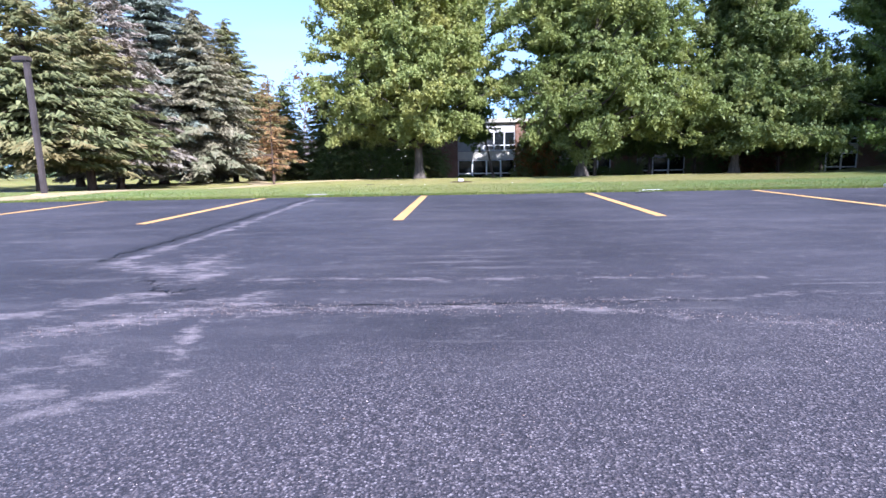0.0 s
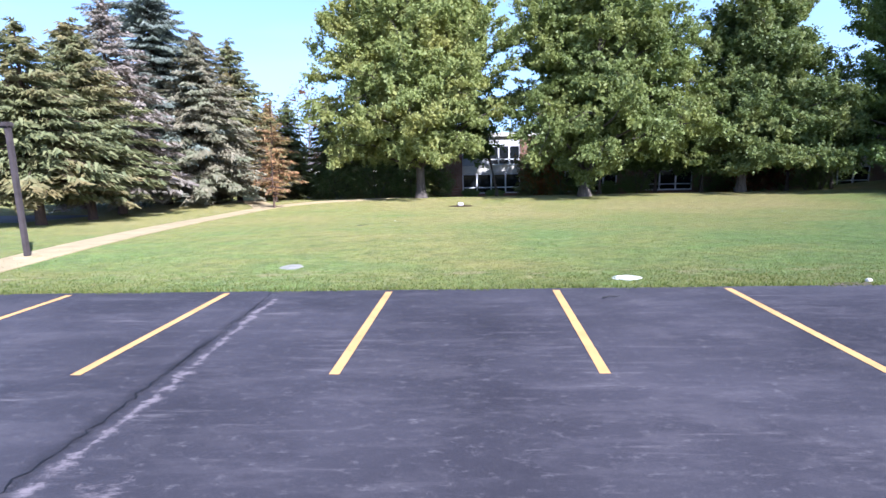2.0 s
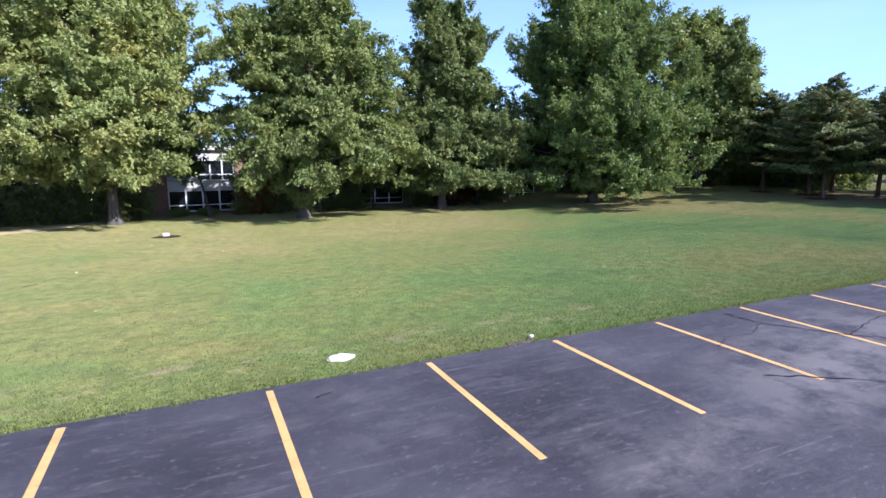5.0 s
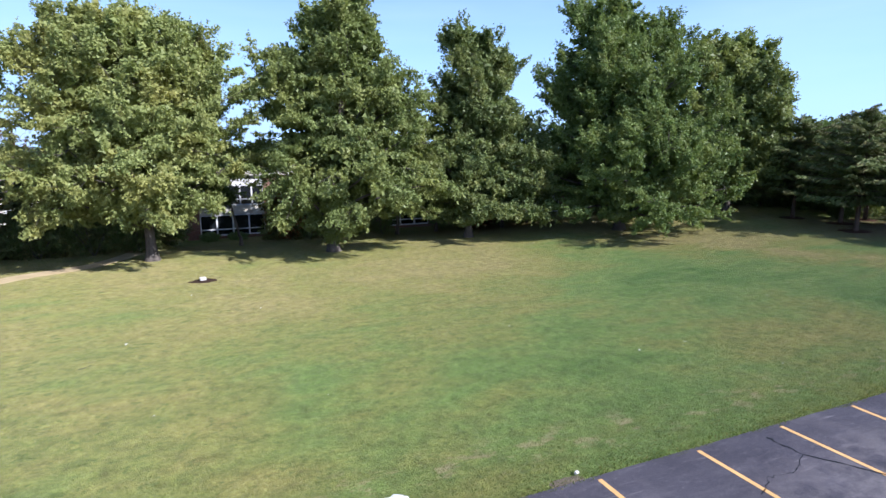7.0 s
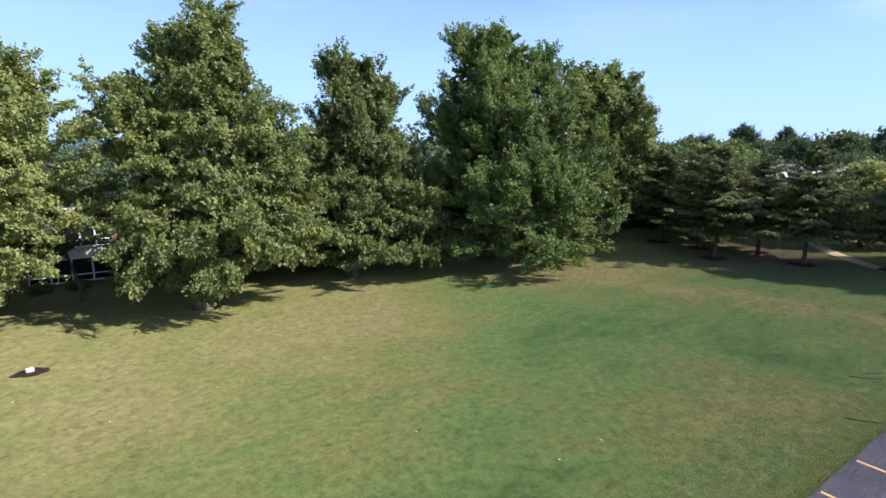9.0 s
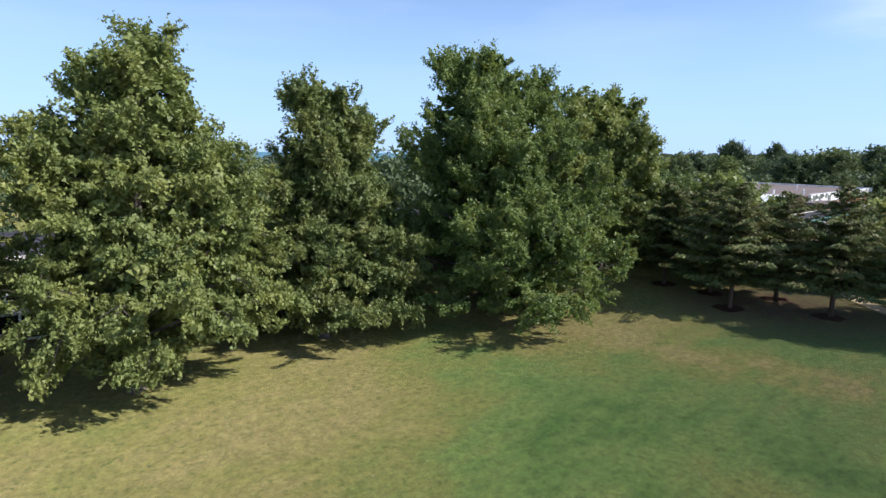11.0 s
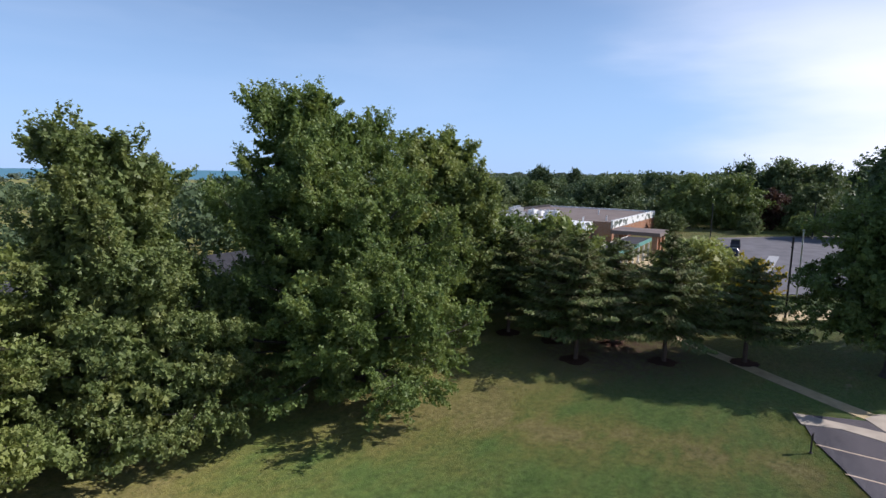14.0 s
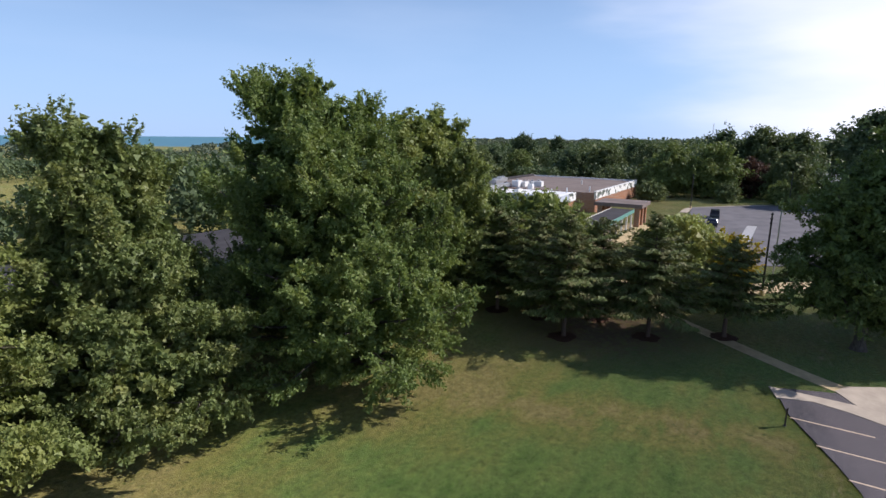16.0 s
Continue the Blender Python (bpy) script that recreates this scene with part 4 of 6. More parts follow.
broadleaf("shade_tree", 10.4, 44.4, [(1.6, 1, 3.6, 18.2, 4.54, 0.5), (-1.3, -1.2, 3, 8.6, 2.8, 0.2), (4.6, -1.2, 3, 9, 3.02, 0.2), (2.2, 1.4, 8.5, 18.3, 1.85, 0.3), (-0.4, 1.8, 8.5, 17.2, 2.02, 0.3), (4.4, 1, 5.5, 13, 2.02, 0.3), (-2.4, 1, 6.5, 13.4, 2.18, 0.3), (1.8, -3.4, 2.6, 8, 2.86, 0.1), (-1.9, -1.6, 1.9, 5.6, 1.5, 0.1), (-1.9, 1.2, 6.5, 13.8, 2.2, 0.2), (4.6, 1.4, 6.5, 14.0, 1.9, 0.2), (-3.4, 0.8, 6.0, 14.0, 2.0, 0.2), (5.6, 0.6, 5.0, 12.6, 2.2, 0.1)], 0.36, 12, OAK, BARK, "tall pyramid-shaped tree with fresh green leaves", wide=1.06, droop=0.5, group=ROW)
broadleaf("shade_tree", 22.4, 46.4, [(1.4, 0.8, 3.8, 14.2, 3.28, 0.1), (-0.4, 1.2, 6.5, 16.8, 2.1, 0.2), (1.9, 1.4, 6.5, 16.5, 2.0, 0.2), (4.6, 2.2, 6.5, 14.8, 1.51, 0.2), (-1.6, -1.4, 3, 8, 2.27, 0), (4, -1.6, 2.6, 7.7, 2.69, 0), (1.8, -2.8, 2.6, 6.4, 2.18, 0), (-1.8, 1.2, 5.5, 12.4, 1.68, 0.1), (4.4, 0.8, 3.0, 10, 2.0, 0.1), (4.2, 1.6, 6.5, 15.9, 1.5, 0.2), (3.2, -2.6, 2.0, 6.5, 2.5, 0.1), (0.2, -3.0, 2.0, 6.0, 2.3, 0.1)], 0.30, 13, MAPLE, BARK, "narrower maple with twin tops and grey-green leaves", gap=2.1, bough=1.45, sprays=16, wide=1.05, droop=0.15, wind=(-0.15, 0.2, 0.2), plume=1.3, hollow=0.34, group=ROW)
broadleaf("shade_tree", 36.0, 43.4, [(0.4, 1.6, 2.3, 17.6, 5.21, 0.3), (-1.8, 4.4, 5.5, 20.0, 2.5, 0.2), (1.8, 3.4, 5.5, 20.0, 2.7, 0.2), (-4.6, 2.6, 3.5, 14, 2.69, 0.1), (2.4, -3.4, 1.7, 14.2, 3.28, 0.2), (-1.8, -5.4, 1.4, 10.4, 2.8, 0.1), (5.0, 1.4, 4.5, 18.3, 3.0, 0.2), (-2.2, -1, 5.5, 16.6, 2.94, 0.2), (4.4, -4.5, 1.6, 9, 2.44, 0.1), (-4.2, -2.2, 1.6, 9.5, 2.6, 0.1)], 0.42, 14, MAPLE_DARK, BARK, "large full maple with deep green wind-blown leaves", gap=2.35, bough=1.7, sprays=17, droop=0.05, wind=(-0.40, 0.52, 0.5), plume=1.6, hollow=0.32, group=ROW)
broadleaf("shade_tree", 52.6, 46.2, [(0, 0, 3.6, 15.6, 3.7, 0.1), (-2.2, 1, 8.5, 17.0, 1.6, 0.1), (1.4, 0.4, 8.5, 17.9, 1.51, 0.1), (-0.2, -3.4, 4.5, 14.8, 1.76, 0.1), (-4.2, 1, 5.5, 17.2, 1.93, 0.1), (0.6, -3.4, 3.2, 10.9, 2.86, 0.1), (3.0, 0, 6.0, 16.6, 1.9, 0.1)], 0.34, 15, OAK, BARK, "open-topped maple behind the pines", gap=1.9, bough=1.35, size=0.22, leaves=6, twigs=9, droop=0.1, plume=1.3, wind=(-0.15, 0.2, 0.15), group=ROW)
broadleaf("shade_tree", 60.0, 12.0, [(0, 0, 3.1, 14.2, 5.2, 0.2), (-2, 2, 4.5, 13.0, 3.4, 0.1), (-3.0, -1, 2.5, 11.6, 3.0, 0.1), (-1.3, 3.2, 2.5, 9.6, 2.6, 0.1), (1.6, -2.6, 4.0, 18.6, 4.2, 0.2)], 0.38, 16, DARKLEAF, BARK, "large dark tree beside the concrete footpath", size=0.17, leaves=8, twigs=9, hollow=0.3, wide=1.0, group="trees by the path")
# unseen tree, added out of view so that its shadow falls on the lawn
broadleaf("shade_tree", 67.0, 6.4, [(0, 0, 3.5, 19.6, 5.6, 0.1), (-2, 2, 4, 18.6, 4.5, 0.1)], 0.42, 17, DARKLEAF, BARK, "large dark tree out of view beyond the concrete ramp, added for its shadow", gap=2.2, bough=1.8, size=0.28, leaves=5, twigs=8, group="trees by the path")

# ---- conifers by the west path ----
SPRUCES = "spruces by the west path"
conifer("spruce", -18.3, 29.0, 9.4, 4.3, 21, PINE_GREEN, "green pine with yellowing inner needles", 1.9, 0.25, 1.0, 0.2, group=SPRUCES)
conifer("spruce", -18.4, 32.8, 10.4, 4.3, 22, PINE_GREEN, "green spruce with patchy yellow boughs", 1.7, 0.3, 1.0, 0.2, group=SPRUCES)
conifer("spruce", -19.4, 37.0, 13.0, 4.5, 23, DEAD_SPRUCE, "dying spruce with pale bare boughs", 1.6, 0.4, 0.9, 0.22, sparse=0.15, group=SPRUCES)
conifer("spruce", -20.4, 44.0, 18.4, 5.6, 24, BLUE_SPRUCE, "tall dense blue spruce", 1.6, 0.45, 1.25, 0.3, 0.42, group=SPRUCES)
conifer("spruce", -16.8, 43.2, 12.0, 5.0, 25, BROWN_SPRUCE, "spruce with browning needles", 1.3, 0.45, 1.1, 0.24, group=SPRUCES)
conifer("spruce", -17.4, 50.0, 13.2, 5.0, 26, PINE_GREEN, "yellow-green spruce behind the browning one", 1.4, 0.4, 1.0, 0.22, group=SPRUCES)
conifer("spruce", -12.4, 44.6, 7.6, 2.0, 27, ORANGE_NEEDLES, "thin young spruce with orange dead needles", 1.5, 0.25, 0.8, 0.12, 0.28, 0.25, group=SPRUCES)
conifer("spruce", -10.7, 39.4, 4.0, 1.1, 28, ORANGE_NEEDLES, "small sparse sapling beside the footpath", 1.2, 0.2, 0.8, 0.06, 0.2, 0.4, group=SPRUCES)
conifer("spruce", -26.0, 33.0, 11.5, 3.8, 29, PINE_GREEN, "tall green spruce beside the drive", 1.8, 0.4, 1.0, 0.25, group=SPRUCES)
conifer("spruce", -25.0, 41.5, 12.5, 3.8, 30, BLUE_SPRUCE, "grey-green spruce beside the drive", 1.8, 0.4, 1.0, 0.25, group=SPRUCES)
for k, (cx, cy, ch) in enumerate([(-14.5, 55, 8.4), (-11.0, 55.5, 9.0), (-8.2, 54.5, 9.6), (-5.4, 56, 9.4), (-2.4, 55.5, 8.8), (-17.5, 58, 8.6), (-22.0, 54, 10.0)]):
    conifer("spruce", cx, cy, ch + 0.9, 2.7, 40 + k, PINE if k != 5 else ORANGE_NEEDLES, "dark spruce in the shaded row behind the lawn", 0.7, 0.4, 0.9, 0.2, 0.4, group="shaded spruce row")

broadleaf("bare_tree", -15.0, 62.0, [(0, 0, 3.5, 11.6, 2.8, 0.1), (2.3, 1, 3.5, 10.4, 2.2, 0.1)], 0.12, 50, RUSTLEAF, BARK_PALE, "nearly bare tree with a few rust-brown leaves", gap=1.5, bough=1.2, sprays=9, twigs=1, leaves=2, size=0.19, fill=0.1, group="shaded spruce row")

# ---- pines at the east end ----
PINES = "pines at the end of the lawn"
MULCHED = []
for k, (px, py, ph, pr) in enumerate([(50.4, 32.0, 9.9, 3.9), (56.4, 31.0, 9.0, 3.3), (53.9, 26.2, 10.1, 4.1), (57.2, 21.0, 8.2, 3.1), (54.0, 35.4, 9.8, 3.7), (58.6, 36.0, 9.0, 3.3), (53.8, 39.7, 9.8, 3.5)]):
    conifer("pine", px, py, ph, pr * 1.2, 60 + k, PINE_DARK, "dark open pine with a mulched foot on the lawn", 2.7, -0.10, 1.9, 0.16, 0.36, 0.18, PINES, True)
    MULCHED.append((px, py))
broadleaf("small_tree", 68.0, 26.6, [(0, 0, 1.4, 7.9, 3.4, 0.1), (2, 1.5, 1.4, 6.9, 2.5, 0.1)], 0.18, 71, OAK_LIGHT, BARK, "round green tree behind the pines", gap=1.5, bough=1.2, sprays=8, twigs=6, leaves=4, size=0.28, group="trees by the path")
broadleaf("small_tree", 70.5, 22.5, [(0, 0, 1.6, 6.2, 2.2, 0.1)], 0.12, 72, YELLOWLEAF, BARK, "small tree turning yellow", gap=1.5, bough=1.2, sprays=8, twigs=6, leaves=4, size=0.28, group="trees by the path")
broadleaf("small_tree", 66.0, 40.5, [(0, 0, 1.2, 9.5, 4.4, 0.1), (-3, -1, 1, 8, 3.6, 0.1)], 0.2, 73, OAK, BARK, "dark tree between the maple and the pines", gap=1.5, bough=1.2, sprays=8, twigs=6, leaves=4, size=0.28, group="trees by the path")
broadleaf("small_tree", 44.5, 53.0, [(0, 0, 1.2, 10.5, 4.4, 0.1), (4, 1, 1, 9, 3.6, 0.1)], 0.2, 74, DARKLEAF, BARK, "dark tree in the shade by the brick building", gap=1.5, bough=1.2, sprays=8, twigs=6, leaves=4, size=0.28, group="trees by the brick building")
broadleaf("small_tree", 4.5, 53.0, [(-2.4, 0, 3.8, 8.4, 1.5, 0.1)], 0.12, 75, DARKLEAF, BARK, "thin dark ornamental tree by the building", gap=1.5, bough=1.2, sprays=8, twigs=6, leaves=4, size=0.28, group="trees by the brick building")
for k, (sx, sy, sh, sr) in enumerate([(47.0, 55.5, 8.2, 3.0), (51.5, 54.0, 8.8, 3.2), (57.0, 52.5, 8.4, 3.2), (61.5, 49.0, 9.0, 3.4), (63.5, 44.0, 8.4, 3.2), (68.0, 47.0, 9.4, 3.6), (34.4, 55.0, 7.6, 2.4), (30.0, 54.0, 8.8, 2.8), (13.8, 54.4, 8.8, 2.7), (18.6, 54.0, 8.8, 2.8), (26.5, 55.5, 8.4, 2.6), (22.8, 54.5, 8.4, 2.4)]):
    z0 = 0.5 if k < 6 else 2.5
    broadleaf("small_tree", sx, sy, [(0, 0, z0, sh, sr, 0.1), (sr * 0.5, 0.5, z0, sh * 0.8, sr * 0.7, 0), (-sr * 0.5, -0.4, z0, sh * 0.76, sr * 0.7, 0)], 0.14, 400 + k, DARKLEAF, BARK, "dense dark tree shading the brick building", gap=1.5, bough=1.2, sprays=8, twigs=6, leaves=5, size=0.22, group="trees by the brick building")
broadleaf("small_tree", 8.9, 56.4, [(0, 0, 0.8, 5.6, 1.7, 0.1), (1.0, 0.2, 0.6, 4.2, 1.2, 0)], 0.10, 420, ORANGE_GREEN, BARK, "small tree turning orange against the brick wall", gap=1.1, bough=0.9, sprays=8, twigs=6, leaves=5, size=0.17, group="trees by the brick building")
conifer("yew", 7.6, 57.0, 3.6, 1.3, 175, PINE, "dark cone-shaped yew against the brick wall", 0.3, 0.2, 1.2, 0.08, 0.25, group="shrubs by the building")
broadleaf("small_tree", 27.8, 56.0, [(0, 0, 1.0, 5.2, 2.2, 0.1)], 0.12, 76, RUSTLEAF, BARK, "rust-coloured small tree against the brick wall", gap=1.5, bough=1.2, sprays=8, twigs=6, leaves=4, size=0.28, group="trees by the brick building")
for k, (sx, sy, sr, sh) in enumerate([(9.0, 57.5, 1.3, 2.2), (10.6, 57.2, 1.3, 2.0), (2.2, 58.6, 0.8, 0.8), (4.6, 58.7, 0.9, 0.7), (-1.0, 57.5, 1.6, 2.4), (17.8, 57.5, 1.4, 1.8), (24.6, 57.4, 1.5, 2.2), (33.5, 57.2, 1.7, 2.4), (43.0, 57.0, 1.7, 2.4), (57.5, 37.5, 1.0, 1.3), (10.6, 55.4, 1.8, 3.6), (17.6, 55.6, 1.8, 3.8), (33.8, 55.4, 2.2, 4.6), (44.2, 55.0, 2.4, 5.0), (-1.2, 55.6, 1.9, 3.6), (25.8, 55.8, 1.4, 2.8), (-6.0, 52.5, 2.2, 3.4), (-9.6, 53.0, 2.2, 3.2), (-3.0, 53.0, 1.8, 3.0), (12.8, 56.6, 1.2, 1.7), (15.4, 57.6, 1.0, 1.3), (29.2, 57.6, 1.0, 1.3), (31.0, 56.4, 1.5, 2.6), (34.6, 57.0, 1.3, 1.8)]):
    shrub(sx, sy, sr, sh, 80 + k, DARKLEAF, "dark clipped evergreen shrub")

# ---- two-storey brick building behind the trees ----
def window(parent, x0, x1, y, z0, z1, panes, name="window"):
    w = part(name, box(x0, x1, y - 0.02, y + 0.02, z0, z0 + 0.06), WHITE, parent)
    bm = bmesh.new()
    add_box(bm, x0, x1, y - 0.06, y + 0.04, z1 - 0.07, z1)
    add_box(bm, x0, x1, y - 0.10, y + 0.04, z0 - 0.02, z0 + 0.10)
    mid = z0 + 0.30 * (z1 - z0)
    add_box(bm, x0, x1, y - 0.055, y + 0.035, mid - 0.05, mid + 0.05)
    for i in range(panes + 1):
        c = x0 + (x1 - x0) * i / panes
        add_box(bm, c - 0.07, c + 0.07, y - 0.06, y + 0.04, z0 + 0.10, z1 - 0.07)
    part("window_frame", bm, WHITE, w)
    for i in range(panes):
        a, b = x0 + (x1 - x0) * i / panes + 0.05, x0 + (x1 - x0) * (i + 1) / panes - 0.05
        part("pane", box(a, b, y + 0.01, y + 0.025, z0 + 0.1, z1 - 0.07), GLASS, w)
    return w


def brick_building():
    y0, base = 60.0, -2.45
    h = thing("brick_building", (0, y0, base), "two-storey red brick building with white window bays", "building")
    bays = [(1.4, 7.2), (11.6, 16.8), (19.4, 24.2), (27.6, 31.6), (36.6, 41.2), (47.0, 51.6), (57.0, 61.0)]
    x = -1.6
    H = 6.2
    for a, b in bays + [(68.0, 68.0)]:
        part("wall", box(x, a, 0, 0.35, 0, H), BRICK, h)
        x = b
    for a, b in bays:
        w = b - a
        part("wall", box(a, b, 0.10, 0.40, 0, 0.55), BRICK, h, "low brick sill wall")
        part("panel", box(a, b, 0.12, 0.30, 2.55, 3.35), CREAM, h, "pale spandrel panel")
        part("panel", box(a, b, 0.10, 0.30, 5.30, H), WHITE, h, "white head panel")
        window(h, a + 0.03, b - 0.03, 0.16, 0.58, 2.52, max(3, int(w / 1.25)))
        window(h, a + w * 0.45, b - 0.05, 0.16, 3.38, 5.28, 3)
        part("panel", box(a, a + w * 0.45 - 0.02, 0.13, 0.30, 3.38, 5.28), PANEL, h, "grey infill panel")
    part("cornice", box(-1.8, 68.2, -0.25, 0.6, H, H + 0.35), CREAM, h)
    part("roof", box(-1.6, 68.0, 0.36, 16.0, H - 0.2, H + 0.15), ROOF_DARK, h)
    part("wall", box(-1.6, 68.0, 15.7, 16.0, 0, H - 0.22), BRICK, h)
    part("wall", box(67.7, 68.0, 0.36, 15.69, 0, H - 0.22), BRICK, h)
    part("wall", box(-1.6, -1.3, 0.36, 15.69, 0, H - 0.22), BRICK, h)
    part("floor_slab", box(-1.2, 67.6, 0.45, 15.6, 2.7, 2.9), PANEL, h)


brick_building()


def cream_house():
    h = thing("outbuilding", (-18, 74, at_land(-14, 74) - 0.2), "low cream outbuilding behind the spruces", "building")
    part("wall", box(0, 16, 0, 8, 0, 3.4), CREAM, h)
    bm = bmesh.new()
    vs = [bm.verts.new(p) for p in ((-0.4, -0.4, 3.4), (16.4, -0.4, 3.4), (16.4, 8.4, 3.4), (-0.4, 8.4, 3.4), (-0.4, 4, 5.2), (16.4, 4, 5.2))]
    for f in ((0, 1, 5, 4), (2, 3, 4, 5), (0, 4, 3), (1, 2, 5), (0, 3, 2, 1)):
        bm.faces.new([vs[i] for i in f])
    part("roof", bm, ROOFING, h)
    for k in range(4):
        window(h, 1.2 + 3.8 * k, 2.8 + 3.8 * k, -0.03, 1.0, 2.3, 2)


cream_house()


# ---- low school with the painted parapet ----
def school():
    # u runs along the painted front, v away from it
    A = Vector((125.5, 52.8, 0))
    u = Vector((166.4 - 125.5, 54.1 - 52.8, 0)).normalized()
    ang = math.degrees(math.atan2(u.y, u.x))
    h = thing("school_building", (A.x, A.y, -0.1), "low brick school with flat roofs and white painted parapets", "building", turn=ang)
    L, D, H = 41.0, 30.0, 4.4
    part("wall", box(0, L, 0, 0.3, 0, H - 1.5), BRICK_SCHOOL, h)
    part("wall", box(L - 0.3, L, 0.31, D, 0, H - 1.5), BRICK_SCHOOL, h)
    part("wall", box(0, L, D + 0.01, D + 0.3, 0, H - 0.2), BRICK_SCHOOL, h)
    part("wall", box(0, 0.3, 0.31, D, 0, H - 0.2), BRICK_SCHOOL, h)
    part("parapet", box(-0.05, L + 0.05, -0.12, 0.28, H - 1.5, H + 0.12), MURAL, h, "white parapet painted with dark shapes")
    part("parapet", box(L - 0.3, L + 0.1, 0.30, D, H - 1.5, H + 0.12), WHITE, h)
    part("parapet", box(0, L, D - 0.2, D + 0.35, H - 0.2, H + 0.45), ROOF_DARK, h, "dark rear roof edge")
    part("roof", box(0.31, L - 0.31, 0.30, D - 0.22, H - 0.5, H - 0.18), ROOFING, h)
    # lower white block on the west side
    part("wall", box(-12.0, -1.6, 4.0, 16.0, 0, 2.7), BRICK_SCHOOL, h)
    part("parapet", box(-12.05, -1.55, 3.9, 16.1, 2.7, 4.2), PALEBLUE, h, "pale blue-white metal parapet")
    part("parapet", box(-6.0, -1.5, 3.75, 3.89, 2.6, 4.25), MURAL, h, "white parapet painted with dark shapes")
    part("roof", box(-11.8, -1.8, 4.2, 15.9, 4.2, 4.26), WHITE, h, "white roof membrane")
    part("wall", box(-24, -12.1, 6.0, 16, 0, 2.3), BRICK_SCHOOL, h)
    part("roof", box(-24.2, -12.1, 5.8, 16.2, 2.3, 2.6), ROOF_DARK, h)
    part("wall", box(-1.5, -0.1, 5.0, 12, 0, 3.9), DARKMETAL, h, "dark recessed link")
    part("wall", box(-12, -0.2, 16.2, 40, 0, 3.7), BRICK_SCHOOL, h)
    part("roof", box(-12.2, -0.2, 16.2, 40.2, 3.7, 3.95), WHITE, h, "white roof membrane")
    rng = random.Random(5)
    for k in range(9):
        px, py = rng.uniform(-11, 8), rng.uniform(14, 36)
        z = H - 0.18 if px > 0.2 else 3.9
        w, d, t = rng.uniform(0.8, 2.6), rng.uniform(0.8, 2.0), rng.uniform(0.7, 1.5)
        unit = part("roof_unit", box(px, px + w, py, py + d, z, z + t, bevel=0.06), WHITE, h)
        part("fan_cowl", rod((px + w / 2, py + d / 2, z + t), (px + w / 2, py + d / 2, z + t + 0.35), 0.3, 0.26, 12), STEEL, unit)
    for k in range(4):
        x0, y0 = -9.5 + 5.6 * k, 24.0 + 1.6 * (k % 2)
        z0 = 3.95 if x0 < 0 else H - 0.18
        unit_ob = part("roof_unit", box(x0, x0 + 4.6, y0, y0 + 1.8, z0 + 0.35, z0 + 1.35, bevel=0.05), STEEL, h, "long galvanised air unit")
        for j in range(4):
            part("fan_cowl", rod((x0 + 0.7 + 1.05 * j, y0 + 0.9, z0 + 1.35), (x0 + 0.7 + 1.05 * j, y0 + 0.9, z0 + 1.75), 0.34, 0.30, 12), STEEL, unit_ob)
        for j in (0.3, 4.3):
            part("rail", box(x0 + j - 0.08, x0 + j + 0.08, y0, y0 + 1.8, z0, z0 + 0.36), STEEL, unit_ob)
    part("duct", box(-11.0, 2.0, 20.4, 21.3, 4.4, 5.2, bevel=0.05), STEEL, h, "galvanised roof duct")
    for j in range(5):
        part("duct_leg", box(-10.6 + 3.0 * j, -10.4 + 3.0 * j, 20.5, 21.2, 3.9, 4.41), STEEL, h)
    part("coping", box(-0.10, L + 0.15, -0.17, 0.33, H + 0.12, H + 0.18), WHITE, h)
    part("coping", box(-12.1, -1.5, 3.85, 4.05, 4.2, 4.26), WHITE, h)
    for px, py in ((3, 2.2), (-3.4, 5.2), (-8, 7), (12, 20), (20, 9)):
        part("vent_pipe", rod((px, py, H - 0.4), (px, py, H + 0.9), 0.16, 0.16, 10), WHITE, h)


school()


def entrance_canopy():
    A, B = Vector((84.5, 41.6, 0)), Vector((107.9, 42.6, 0))
    ang = math.degrees(math.atan2(B.y - A.y, B.x - A.x))
    h = thing("entrance_canopy", (A.x, A.y, 0.0), "long covered walk with dark roof, teal fascia and white posts", "canopy", turn=ang)
    L = (B - A).length
    part("roof", box(0, L, -1.9, 1.9, 3.15, 3.4), ROOF_DARK, h)
    part("fascia", box(-0.1, L + 0.1, -2.05, -1.91, 2.9, 3.45), TEAL, h, "teal metal fascia")
    part("fascia", box(-0.1, L + 0.1, 1.91, 2.05, 2.9, 3.45), CREAM, h)
    part("floor_slab", box(-2, L + 6, -4.2, 2.4, 0.0, 0.06), CONCRETE, h)
    for k in range(7):
        for v in (-1.7, 1.7):
            x = 0.5 + (L - 1) * k / 6
            post = part("post", box(x - 0.12, x + 0.12, v - 0.12, v + 0.12, 0.06, 3.14), WHITE, h)
            part("plinth", box(x - 0.24, x + 0.24, v - 0.24, v + 0.24, 0.06, 0.5), CREAM, post)
    portal = thing("entrance_portal", (107.9, 40.0, 0.0), "brick entrance portal with a flat slab roof", "portal", turn=ang)
    for x in (2.2, 5.2, 8.2):
        part("pier", box(x, x + 0.9, 0.0, 0.9, 0.06, 3.5), BRICK_SCHOOL, portal)
        part("pier", box(x, x + 0.9, 6.6, 7.5, 0.06, 3.5), BRICK_SCHOOL, portal)
    part("roof", box(1.6, 9.6, -0.5, 8.0, 3.5, 4.15), ROOFING, portal, "flat brown slab roof")


entrance_canopy()


